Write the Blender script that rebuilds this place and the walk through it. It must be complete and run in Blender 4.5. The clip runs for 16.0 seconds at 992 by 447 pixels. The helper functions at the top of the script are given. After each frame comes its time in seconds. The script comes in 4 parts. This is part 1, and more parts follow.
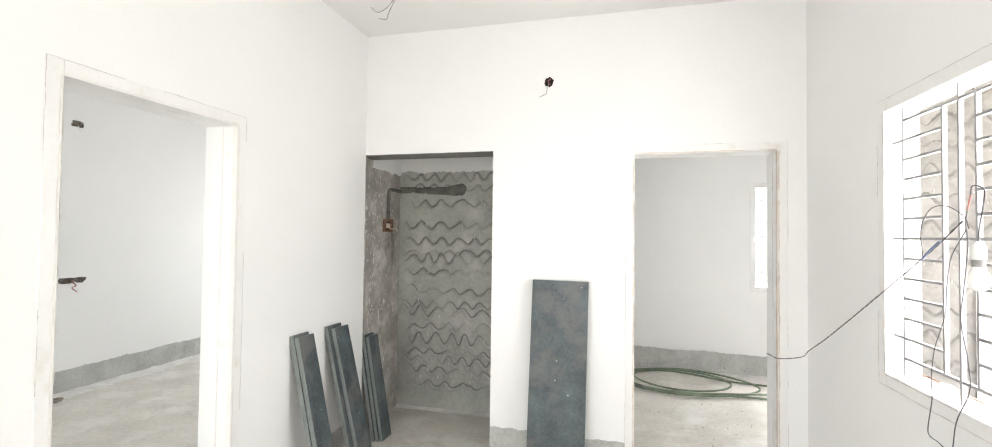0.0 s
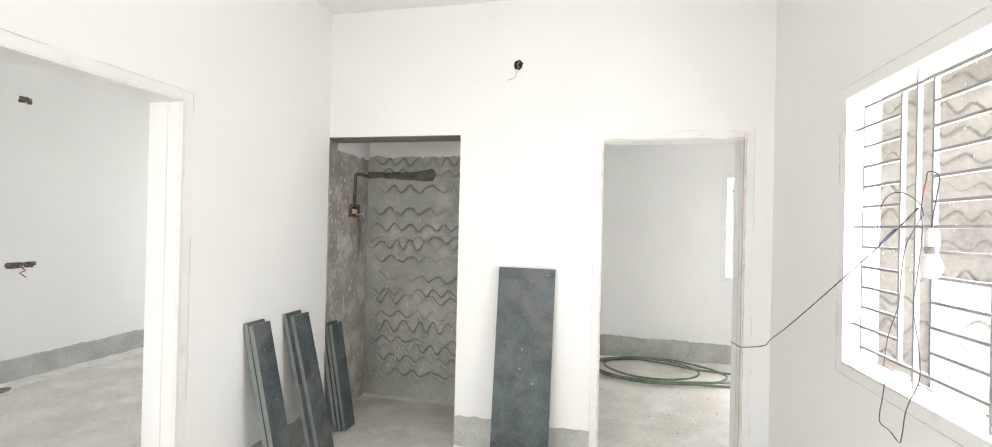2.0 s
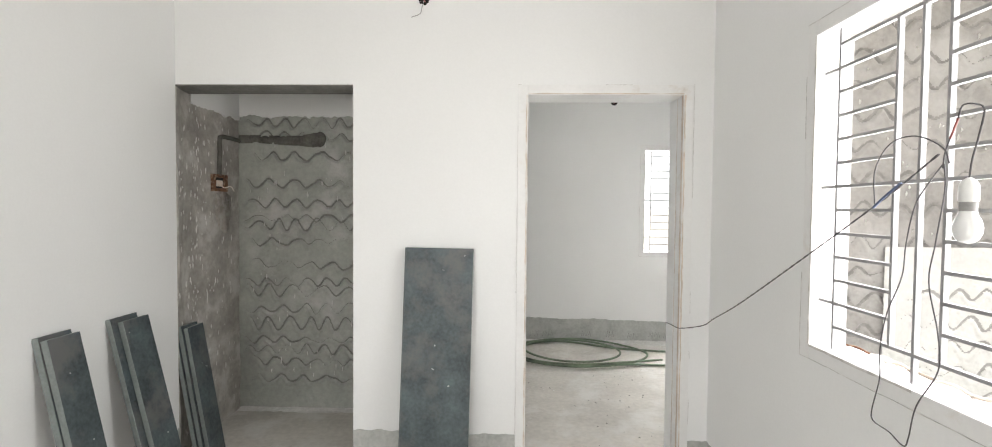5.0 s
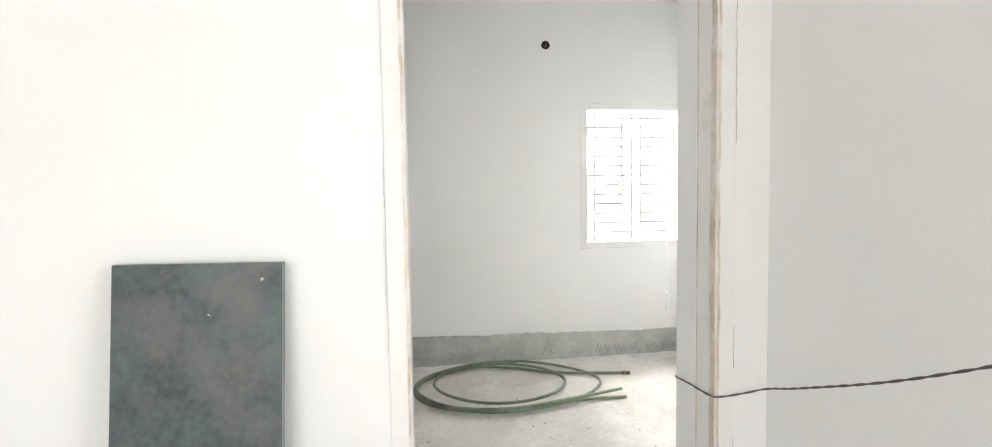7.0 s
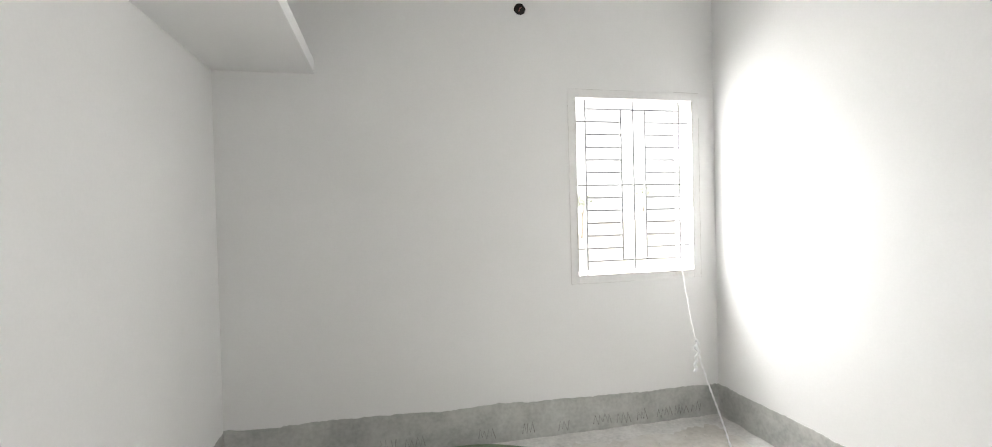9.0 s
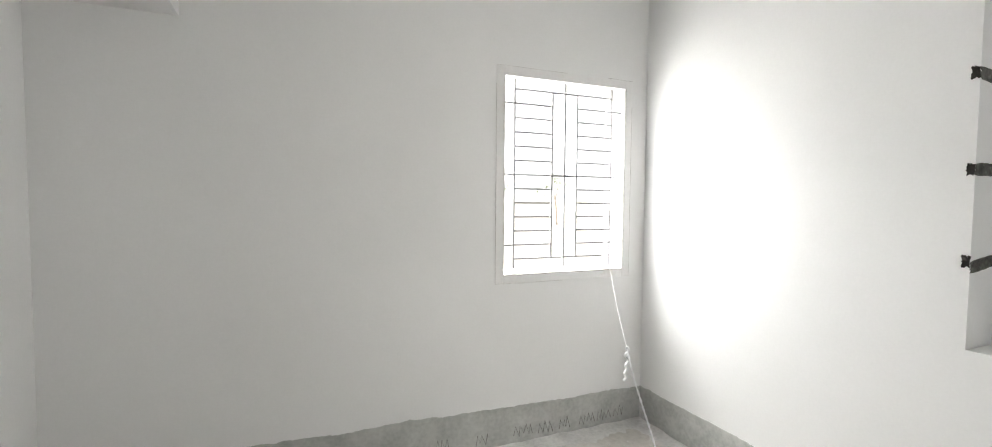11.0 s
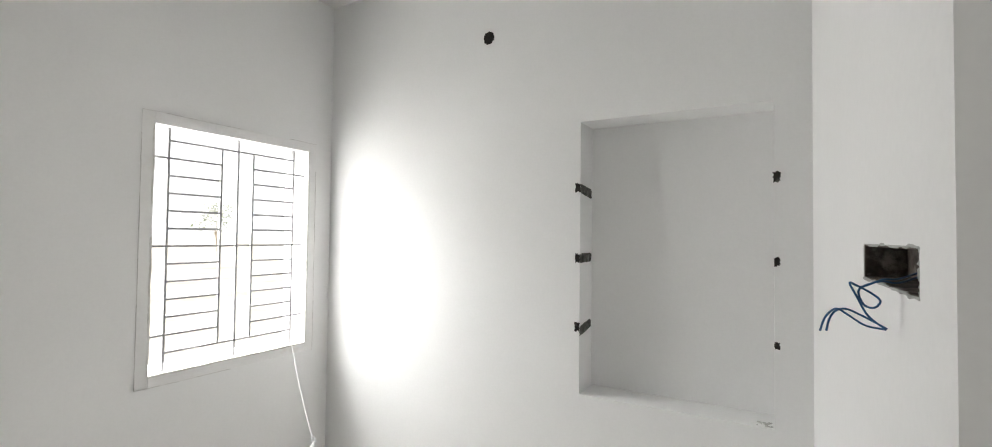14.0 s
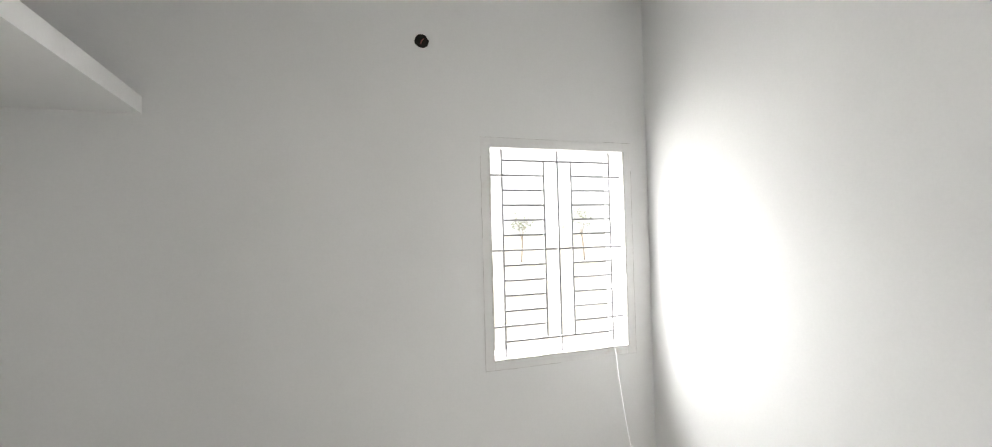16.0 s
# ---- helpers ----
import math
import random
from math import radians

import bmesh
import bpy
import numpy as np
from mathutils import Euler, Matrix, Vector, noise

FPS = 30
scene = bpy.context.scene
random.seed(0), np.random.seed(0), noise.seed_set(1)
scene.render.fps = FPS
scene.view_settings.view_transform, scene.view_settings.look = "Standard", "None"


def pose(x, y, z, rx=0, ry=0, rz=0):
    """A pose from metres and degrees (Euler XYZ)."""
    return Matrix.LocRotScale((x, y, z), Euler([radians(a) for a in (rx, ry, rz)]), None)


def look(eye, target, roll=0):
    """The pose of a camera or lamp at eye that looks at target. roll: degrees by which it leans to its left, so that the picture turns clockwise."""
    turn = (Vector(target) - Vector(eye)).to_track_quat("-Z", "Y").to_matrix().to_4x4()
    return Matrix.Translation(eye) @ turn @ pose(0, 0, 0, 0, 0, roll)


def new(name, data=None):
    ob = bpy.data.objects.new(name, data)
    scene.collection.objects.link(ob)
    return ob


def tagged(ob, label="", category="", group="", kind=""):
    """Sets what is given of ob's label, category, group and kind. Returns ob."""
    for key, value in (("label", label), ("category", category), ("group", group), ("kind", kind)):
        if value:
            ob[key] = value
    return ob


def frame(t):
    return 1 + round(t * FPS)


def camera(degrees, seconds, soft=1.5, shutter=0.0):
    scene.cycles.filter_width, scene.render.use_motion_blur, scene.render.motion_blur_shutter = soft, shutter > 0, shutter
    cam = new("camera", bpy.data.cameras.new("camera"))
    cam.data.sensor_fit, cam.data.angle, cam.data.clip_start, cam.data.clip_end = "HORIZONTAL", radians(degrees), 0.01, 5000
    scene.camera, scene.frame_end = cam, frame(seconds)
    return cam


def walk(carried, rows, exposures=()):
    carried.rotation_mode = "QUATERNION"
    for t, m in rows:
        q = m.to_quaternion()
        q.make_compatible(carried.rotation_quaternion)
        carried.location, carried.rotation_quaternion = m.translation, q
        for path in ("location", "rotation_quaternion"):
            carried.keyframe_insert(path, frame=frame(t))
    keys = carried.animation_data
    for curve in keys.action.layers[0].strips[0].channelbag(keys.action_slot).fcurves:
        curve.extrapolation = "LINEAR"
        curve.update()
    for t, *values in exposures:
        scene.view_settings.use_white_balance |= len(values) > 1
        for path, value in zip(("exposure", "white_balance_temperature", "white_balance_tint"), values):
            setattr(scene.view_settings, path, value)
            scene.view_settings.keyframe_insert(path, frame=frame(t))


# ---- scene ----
cam = camera(91.7, 16.0, 1.0)
PATH = [
    (0, (0.18, 0.376, 1.521), (-0.315, 2.313, 1.571), 0.7),
    (0.5, (0.212, 0.463, 1.532), (-0.173, 2.426, 1.566), 0.7),
    (1, (0.251, 0.49, 1.524), (-0.11, 2.457, 1.553), 1.0),
    (1.5, (0.256, 0.493, 1.496), (-0.102, 2.461, 1.519), 1.3),
    (2, (0.262, 0.469, 1.5), (-0.159, 2.424, 1.509), 1.3),
    (2.5, (0.27, 0.46, 1.5), (-0.172, 2.41, 1.49), 1.4),
    (3, (0.263, 0.447, 1.507), (-0.226, 2.386, 1.454), 0.6),
    (3.2, (0.295, 0.457, 1.502), (-0.219, 2.389, 1.451), 0.4),
    (5.3, (0.176, 1.19, 1.435), (0.148, 3.189, 1.363), 0.5),
    (5.5, (0.207, 1.334, 1.429), (0.178, 3.331, 1.33), 0.5),
    (6, (0.19, 1.635, 1.411), (0.29, 3.628, 1.285), 0.5),
    (6.5, (0.247, 1.989, 1.391), (0.536, 3.964, 1.274), -1.3),
    (7, (0.328, 2.391, 1.367), (0.607, 4.368, 1.262), -0.9),
    (7.5, (0.298, 2.690, 1.358), (0.710, 4.644, 1.250), 0.6),
    (8, (0.400, 2.978, 1.356), (0.861, 4.923, 1.32), -0.3),
    (8.5, (0.492, 3.250, 1.373), (0.922, 5.203, 1.342), -1.2),
    (8.7, (0.488, 3.350, 1.366), (0.923, 5.302, 1.337), -1.3),
    (10.8, (0.586, 3.832, 1.395), (1.191, 5.737, 1.301), -0.1),
    (11, (0.559, 3.835, 1.399), (1.343, 5.672, 1.303), 0.5),
    (11.5, (0.538, 3.836, 1.436), (1.68, 5.475, 1.345), 1.3),
    (12, (0.535, 3.877, 1.464), (1.902, 5.335, 1.402), 2.1),
    (12.5, (0.535, 3.897, 1.503), (2.074, 5.174, 1.452), 2.2),
    (13, (0.54, 3.924, 1.538), (2.165, 5.09, 1.523), 2.3),
    (13.5, (0.548, 3.955, 1.591), (2.288, 4.94, 1.635), 2.1),
    (14, (0.569, 3.938, 1.608), (2.306, 4.928, 1.661), 0.7),
    (14.5, (0.592, 3.906, 1.625), (2.226, 5.058, 1.685), -0.7),
    (15, (0.662, 3.901, 1.637), (2.137, 5.249, 1.718), -3.1),
    (15.5, (0.772, 3.93, 1.608), (1.867, 5.601, 1.707), -1.5),
    (16, (0.83, 3.925, 1.63), (1.505, 5.807, 1.677), -1.5),
]
walk(cam, [(t, look(eye, target, roll)) for t, eye, target, roll in PATH],
     [(0, 3.1), (0.8, 3.06), (1.5, 3.0), (2.2, 3.08), (3.2, 3.12), (5.3, 2.58), (6.0, 2.6), (6.5, 2.48), (7.0, 2.93), (7.5, 3.05), (8.0, 2.96), (8.5, 2.74), (8.7, 2.68), (10.8, 2.46), (12.0, 2.38), (12.5, 2.28), (14.0, 2.14), (15.0, 2.2), (16.0, 2.28)])

# ---- world and sun ----
world = bpy.data.worlds.new("world")
scene.world = world
world.use_nodes = True
sky = world.node_tree.nodes.new("ShaderNodeTexSky")
sky.sky_type, sky.sun_disc = "NISHITA", False
sky.sun_elevation, sky.sun_rotation = radians(58), radians(215)
sky.dust_density, sky.air_density = 1.5, 1.0
world.node_tree.nodes["Background"].inputs["Strength"].default_value = 0.055
haze = world.node_tree.nodes.new("ShaderNodeHueSaturation")
haze.inputs["Saturation"].default_value = 0.2
world.node_tree.links.new(sky.outputs[0], haze.inputs["Color"])
cloud = world.node_tree.nodes.new("ShaderNodeMix")
cloud.data_type = "RGBA"
cloud.inputs["Factor"].default_value, cloud.inputs["B"].default_value = 0.75, (7.0, 7.0, 6.9, 1)
world.node_tree.links.new(haze.outputs[0], cloud.inputs["A"])
world.node_tree.links.new(cloud.outputs["Result"], world.node_tree.nodes["Background"].inputs["Color"])
sun = new("sun", bpy.data.lights.new("sun", "SUN"))
sun.data.energy, sun.data.angle, sun.data.color = 1.2, radians(12), (1, 0.96, 0.9)
sun.matrix_world = look((0, 0, 0), (-math.sin(radians(215)) * math.cos(radians(58)), -math.cos(radians(215)) * math.cos(radians(58)), -math.sin(radians(58))))


def daylight(name, m, w, h, watts, colour, spread=180):
    """An area lamp in place of daylight, at a seen or an added opening."""
    lamp = new(name, bpy.data.lights.new(name, "AREA"))
    lamp.data.shape, lamp.data.size, lamp.data.size_y, lamp.data.energy, lamp.data.color = "RECTANGLE", w, h, watts, colour
    lamp.data.spread = radians(spread)
    lamp.matrix_world = m


daylight("daylight_bedroom", look((2.05, 6.42, 1.54), (2.0, 5.0, 1.29)), 0.79, 1.06, 5.2, (1, 0.995, 0.985))
daylight("daylight_bedroom_sky", look((1.45, 7.15, 2.80), (1.95, 6.0, 1.1)), 2.0, 1.2, 56, (1, 0.995, 0.985))
daylight("daylight_entrance", look((-0.65, -2.82, 1.15), (0.75, 1.2, 0.6)), 1.88, 2.28, 4.0, (1, 0.99, 0.985))
# Unseen fill lamp added behind the walker to brighten the right wall.
daylight("fill_hall_left", look((-1.80, -1.75, 1.5), (0.0, -1.2, 1.3)), 1.28, 1.18, 8.0, (1, 0.99, 0.985))
daylight("daylight_hall", look((1.41, 2.34, 1.515), (-1.6, 2.34, 1.3)), 0.79, 1.08, 3.4, (1, 0.99, 0.985))
# Two added fill lamps at unseen end openings of the side room.
for name, y, to, watts in (("fill_side_back", 6.82, 0.0, 2.9), ("fill_side_front", -0.82, 5.0, 4.4)):
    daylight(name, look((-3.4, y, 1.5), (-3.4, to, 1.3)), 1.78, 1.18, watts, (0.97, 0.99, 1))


# ---- materials ----
def material(name, colour, rough=0.8, spread=0.06, scale=3.0, fine=60.0, bump=0.15, metal=0.0, stain=None, stain_at=0.62, stain_scale=2.0, distance=0.004, coat=0.0):
    """A surface with variation at two scales, fine relief and, if given, stains of a second colour."""
    m = bpy.data.materials.new(name)
    m.use_nodes = True
    nt = m.node_tree
    nd, ln = nt.nodes, nt.links.new
    p = nd["Principled BSDF"]
    co = nd.new("ShaderNodeTexCoord")
    geo = nd.new("ShaderNodeNewGeometry")
    n1, n2 = nd.new("ShaderNodeTexNoise"), nd.new("ShaderNodeTexNoise")
    n1.inputs["Scale"].default_value, n1.inputs["Detail"].default_value = scale, 6
    n2.inputs["Scale"].default_value, n2.inputs["Detail"].default_value = fine, 5
    for n in (n1, n2):
        ln(geo.outputs["Position"], n.inputs["Vector"])
    mix = nd.new("ShaderNodeMath")
    mix.operation = "MULTIPLY_ADD"
    mix.inputs[1].default_value = 0.6
    ln(n1.outputs["Fac"], mix.inputs[0])
    half = nd.new("ShaderNodeMath")
    half.operation = "MULTIPLY"
    half.inputs[1].default_value = 0.4
    ln(n2.outputs["Fac"], half.inputs[0])
    ln(half.outputs[0], mix.inputs[2])
    ramp = nd.new("ShaderNodeValToRGB")
    lo = [max(0.0, c * (1 - 2.2 * spread)) for c in colour]
    hi = [min(1.0, c * (1 + 2.2 * spread)) for c in colour]
    ramp.color_ramp.elements[0].position, ramp.color_ramp.elements[1].position = 0.3, 0.7
    ramp.color_ramp.elements[0].color, ramp.color_ramp.elements[1].color = (*lo, 1), (*hi, 1)
    ln(mix.outputs[0], ramp.inputs[0])
    out = ramp.outputs[0]
    if stain:
        n3 = nd.new("ShaderNodeTexNoise")
        n3.inputs["Scale"].default_value, n3.inputs["Detail"].default_value, n3.inputs["Roughness"].default_value = stain_scale, 8, 0.65
        ln(geo.outputs["Position"], n3.inputs["Vector"])
        r3 = nd.new("ShaderNodeValToRGB")
        r3.color_ramp.elements[0].position, r3.color_ramp.elements[1].position = stain_at - 0.06, stain_at + 0.08
        ln(n3.outputs["Fac"], r3.inputs[0])
        mx = nd.new("ShaderNodeMix")
        mx.data_type = "RGBA"
        ln(r3.outputs[0], mx.inputs["Factor"])
        ln(out, mx.inputs["A"])
        mx.inputs["B"].default_value = (*stain, 1)
        out = mx.outputs["Result"]
    ln(out, p.inputs["Base Color"])
    p.inputs["Roughness"].default_value, p.inputs["Metallic"].default_value = rough, metal
    p.inputs["Coat Weight"].default_value = coat
    if bump:
        b = nd.new("ShaderNodeBump")
        b.inputs["Strength"].default_value, b.inputs["Distance"].default_value = bump, distance
        ln(mix.outputs[0], b.inputs["Height"])
        ln(b.outputs[0], p.inputs["Normal"])
    return m


PAINT = material("white_wall_paint", (0.86, 0.86, 0.853), 0.75, 0.012, 1.3, 90, 0.12)
CEIL = material("white_ceiling_paint", (0.82, 0.82, 0.805), 0.85, 0.015, 1.0, 70, 0.15)
FRAMEP = material("frame_paint", (0.84, 0.835, 0.825), 0.6, 0.02, 4, 50, 0.25, stain=(0.72, 0.68, 0.63), stain_at=0.66, stain_scale=5)
ARRIS = material("worn_brown_arris", (0.66, 0.565, 0.485), 0.8, 0.12, 6, 40, 0.4, stain=(0.80, 0.775, 0.74), stain_at=0.52, stain_scale=7)
FRAMEWORN = material("faded_arris", (0.80, 0.775, 0.745), 0.7, 0.05, 6, 40, 0.3, stain=(0.70, 0.65, 0.60), stain_at=0.66, stain_scale=8)
SILLWORN = material("worn_grey_arris", (0.60, 0.58, 0.55), 0.8, 0.15, 8, 40, 0.4, stain=(0.78, 0.77, 0.75), stain_at=0.5, stain_scale=9)
CRACK = material("crack_line", (0.62, 0.60, 0.58), 0.95, 0.2, 20, 80, 0.2)
CEMENT = material("grey_cement_plaster", (0.46, 0.465, 0.445), 0.9, 0.12, 5, 45, 0.4, stain=(0.55, 0.55, 0.525), stain_at=0.6, stain_scale=6)
NICHE = material("scratched_grey_plaster", (0.375, 0.385, 0.352), 0.9, 0.10, 4, 40, 0.5, stain=(0.51, 0.51, 0.49), stain_at=0.58, stain_scale=3.2)
NICHE_SIDE = material("rough_brownish_plaster", (0.395, 0.37, 0.338), 0.92, 0.14, 6, 30, 0.8, stain=(0.56, 0.545, 0.52), stain_at=0.57, stain_scale=6)
# Darker than the plaster: groove shade and caught dirt put into the colour.
SCORE = material("darkened_groove", (0.235, 0.235, 0.215), 0.95, 0.15, 20, 60, 0.2)
SOFFIT = material("rough_lintel_soffit", (0.22, 0.215, 0.20), 0.95, 0.15, 6, 40, 0.6)
FLOORM = material("rough_cement_floor", (0.60, 0.572, 0.53), 0.85, 0.10, 2.2, 30, 0.5, stain=(0.70, 0.685, 0.655), stain_at=0.56, stain_scale=3.0, distance=0.006)
DARKMORTAR = material("dark_mortar", (0.135, 0.13, 0.115), 0.95, 0.25, 12, 60, 0.7)
DAMP = material("damp_brown_plaster", (0.30, 0.27, 0.24), 0.9, 0.2, 8, 40, 0.7, stain=(0.38, 0.36, 0.33), stain_at=0.52, stain_scale=14)
LIME = material("whitewash_spill", (0.68, 0.67, 0.65), 0.95, 0.10, 8, 50, 0.5)
SLATE = material("dark_slate", (0.066, 0.085, 0.091), 0.48, 0.3, 7, 60, 0.15, stain=(0.130, 0.131, 0.130), stain_at=0.55, stain_scale=4.2)
SCUFF = material("pale_scuff", (0.50, 0.51, 0.51), 0.8, 0.2, 30, 90, 0.2)
NOTCH = material("grey_mortar_notch", (0.085, 0.085, 0.075), 0.95, 0.4, 25, 80, 0.9, stain=(0.22, 0.225, 0.205), stain_at=0.57, stain_scale=28)
SLATE_EDGE = material("sawn_slate_edge", (0.22, 0.245, 0.24), 0.7, 0.1, 10, 80, 0.2)
STEELP = material("grey_painted_steel", (0.37, 0.365, 0.37), 0.55, 0.06, 10, 60, 0.1)
# Near-black: the shade inside holes that aren't cut, put into the colour.
HOLE = material("shaded_brick_hole", (0.022, 0.018, 0.015), 0.95, 0.35, 25, 80, 0.8, stain=(0.11, 0.10, 0.09), stain_at=0.64, stain_scale=30)
HACK = material("hacked_mortar", (0.10, 0.085, 0.07), 0.95, 0.4, 25, 80, 0.9, stain=(0.26, 0.235, 0.21), stain_at=0.58, stain_scale=28)
RUST = material("rusty_steel_box", (0.16, 0.075, 0.04), 0.8, 0.3, 30, 90, 0.5, stain=(0.40, 0.30, 0.22), stain_at=0.58, stain_scale=40)
GREEN = material("green_hose", (0.185, 0.24, 0.165), 0.45, 0.2, 4, 40, 0.08, stain=(0.06, 0.06, 0.05), stain_at=0.6, stain_scale=3.5)
BLACKW = material("dark_cable", (0.085, 0.08, 0.085), 0.5, 0.2, 20, 60, 0.1)
BLUEW = material("blue_wire", (0.012, 0.085, 0.22), 0.4, 0.15, 30, 80, 0.05)
REDW = material("red_wire", (0.33, 0.11, 0.10), 0.45, 0.1, 30, 80, 0.05)
TAPEW = material("dark_blue_tape", (0.10, 0.13, 0.22), 0.5, 0.1, 30, 80, 0.05)
WHITEW = material("white_wire", (0.88, 0.89, 0.90), 0.5, 0.05, 30, 80, 0.05)
WHITEP = material("white_plastic", (0.82, 0.82, 0.80), 0.35, 0.02, 20, 60, 0.03)
GREYW = material("grey_thin_wire", (0.35, 0.34, 0.33), 0.6, 0.1, 30, 80, 0.05)
EARTH = material("pale_dry_ground", (0.46, 0.43, 0.38), 0.95, 0.12, 0.6, 12, 0.5, stain=(0.34, 0.36, 0.24), stain_at=0.6, stain_scale=0.4, distance=0.03)
BARK = material("bark", (0.30, 0.25, 0.20), 0.9, 0.2, 8, 40, 0.6)
LEAF = material("leaf", (0.10, 0.12, 0.05), 0.6, 0.3, 3, 30, 0.1)
GLASSB = material("frosted_bulb", (0.85, 0.85, 0.84), 0.25, 0.01, 20, 60, 0.0)


# ---- mesh helpers ----
def mesh_of(name, verts, faces, mats, smooth=False, slots=None):
    me = bpy.data.meshes.new(name)
    me.from_pydata([tuple(v) for v in verts], [], faces)
    for m in mats if isinstance(mats, (list, tuple)) else [mats]:
        me.materials.append(m)
    if smooth:
        me.polygons.foreach_set("use_smooth", [True] * len(me.polygons))
    if slots:
        me.polygons.foreach_set("material_index", slots)
    me.update()
    return me


def put(name, me, parent=None, label="", category="", kind="", group="", at=None):
    ob = new(name, me)
    if parent is not None:
        ob.parent = parent
    if at is not None:
        ob.matrix_basis = at
    return tagged(ob, label, category, group, kind)


def part(name, bm, mat, parent, label=""):
    """Links a bmesh as one mesh object under a thing or a part."""
    me = bpy.data.meshes.new(name)
    bm.to_mesh(me)
    bm.free()
    me.materials.append(mat)
    return put(name, me, parent, label)


def boxes(cells):
    """Vertices and faces of closed boxes (x0, y0, z0, x1, y1, z1)."""
    vs, fs = [], []
    for x0, y0, z0, x1, y1, z1 in cells:
        n = len(vs)
        vs += [(x0, y0, z0), (x1, y0, z0), (x1, y1, z0), (x0, y1, z0), (x0, y0, z1), (x1, y0, z1), (x1, y1, z1), (x0, y1, z1)]
        fs += [[n + i for i in f] for f in ((0, 3, 2, 1), (4, 5, 6, 7), (0, 1, 5, 4), (1, 2, 6, 5), (2, 3, 7, 6), (3, 0, 4, 7))]
    return vs, fs


def solid(name, cells, mat, **tags):
    vs, fs = boxes(cells)
    return put(name, mesh_of(name, vs, fs, mat), **tags)


def bevelled(x0, y0, z0, x1, y1, z1, width=0.003, segments=2):
    bm = bmesh.new()
    bmesh.ops.create_cube(bm, size=1, matrix=Matrix.Translation(((x0 + x1) / 2, (y0 + y1) / 2, (z0 + z1) / 2)) @ Matrix.Diagonal((x1 - x0, y1 - y0, z1 - z0, 1)))
    bmesh.ops.bevel(bm, geom=list(bm.edges), offset=width, segments=segments, affect="EDGES", profile=0.7)
    return bm


def smooth_path(points, steps=6):
    """A Catmull-Rom curve through the points."""
    p = [Vector(q) for q in points]
    p = [p[0] * 2 - p[1], *p, p[-1] * 2 - p[-2]]
    out = []
    for a, b, c, d in zip(p, p[1:], p[2:], p[3:]):
        for i in range(steps):
            t = i / steps
            out.append(0.5 * (2 * b + (c - a) * t + (2 * a - 5 * b + 4 * c - d) * t * t + (3 * b - a - 3 * c + d) * t ** 3))
    return out + [p[-2]]


def tube(path, r, sides=8):
    """Vertices and faces of a closed tube along the path."""
    vs, fs = [], []
    up = Vector((0.13, 0.31, 0.94)).normalized()
    for i, c in enumerate(path):
        d = (path[min(i + 1, len(path) - 1)] - path[max(i - 1, 0)]).normalized()
        u = d.cross(up)
        u = u.normalized() if u.length > 1e-3 else d.cross(Vector((1, 0, 0))).normalized()
        w = d.cross(u)
        for k in range(sides):
            a = 2 * math.pi * k / sides
            vs.append(c + r * (math.cos(a) * u + math.sin(a) * w))
    n = len(path)
    for i in range(n - 1):
        for k in range(sides):
            fs.append([i * sides + k, i * sides + (k + 1) % sides, (i + 1) * sides + (k + 1) % sides, (i + 1) * sides + k])
    fs += [list(range(sides))[::-1], [(n - 1) * sides + k for k in range(sides)]]
    return vs, fs


def cable(name, points, r, mat, steps=6, sides=8, **tags):
    vs, fs = tube(smooth_path(points, steps), r, sides)
    return put(name, mesh_of(name, vs, fs, mat, True), **tags)


def lathe(profile, sides=24):
    """A surface of revolution round z; profile: (radius, height) pairs."""
    vs = [(r * math.cos(2 * math.pi * k / sides), r * math.sin(2 * math.pi * k / sides), z) for r, z in profile for k in range(sides)]
    fs = [[i * sides + k, i * sides + (k + 1) % sides, (i + 1) * sides + (k + 1) % sides, (i + 1) * sides + k] for i in range(len(profile) - 1) for k in range(sides)]
    return vs, fs


def ribbon(name, a, b, normal, width, mat, rough=0.0, proud=0.0015, gaps=0.0, seed=1, step=0.02, **tags):
    """A thin raised strip from a to b lying on a wall: a crack, a worn edge."""
    rng = random.Random(seed)
    a, b, n = Vector(a), Vector(b), Vector(normal)
    d = (b - a)
    side = d.cross(n).normalized()
    count = max(2, int(d.length / step))
    vs, fs = [], []
    drop = 0
    for i in range(count):
        if drop > 0:
            drop -= 1
            continue
        if rng.random() < gaps * 0.12:
            drop = int(rng.uniform(6, 30))
        k = len(vs)
        for t in (i / count, (i + 1) / count):
            off = rough * (noise.noise(Vector((seed * 3.1, t * d.length * 14, 0.3))) + 0.5 * noise.noise(Vector((seed * 1.7, t * d.length * 50, 4.3))))
            w = width * (0.75 + 0.6 * abs(noise.noise(Vector((seed, t * d.length * 22, 7.7)))))
            c = a + d * t + side * off
            vs += [c - side * w / 2 + n * 0.0001, c - side * w / 2 + n * proud, c + side * w / 2 + n * proud, c + side * w / 2 + n * 0.0001]
        fs += [[k, k + 1, k + 5, k + 4], [k + 1, k + 2, k + 6, k + 5], [k + 2, k + 3, k + 7, k + 6]]
    return put(name, mesh_of(name, vs, fs, mat), **tags)


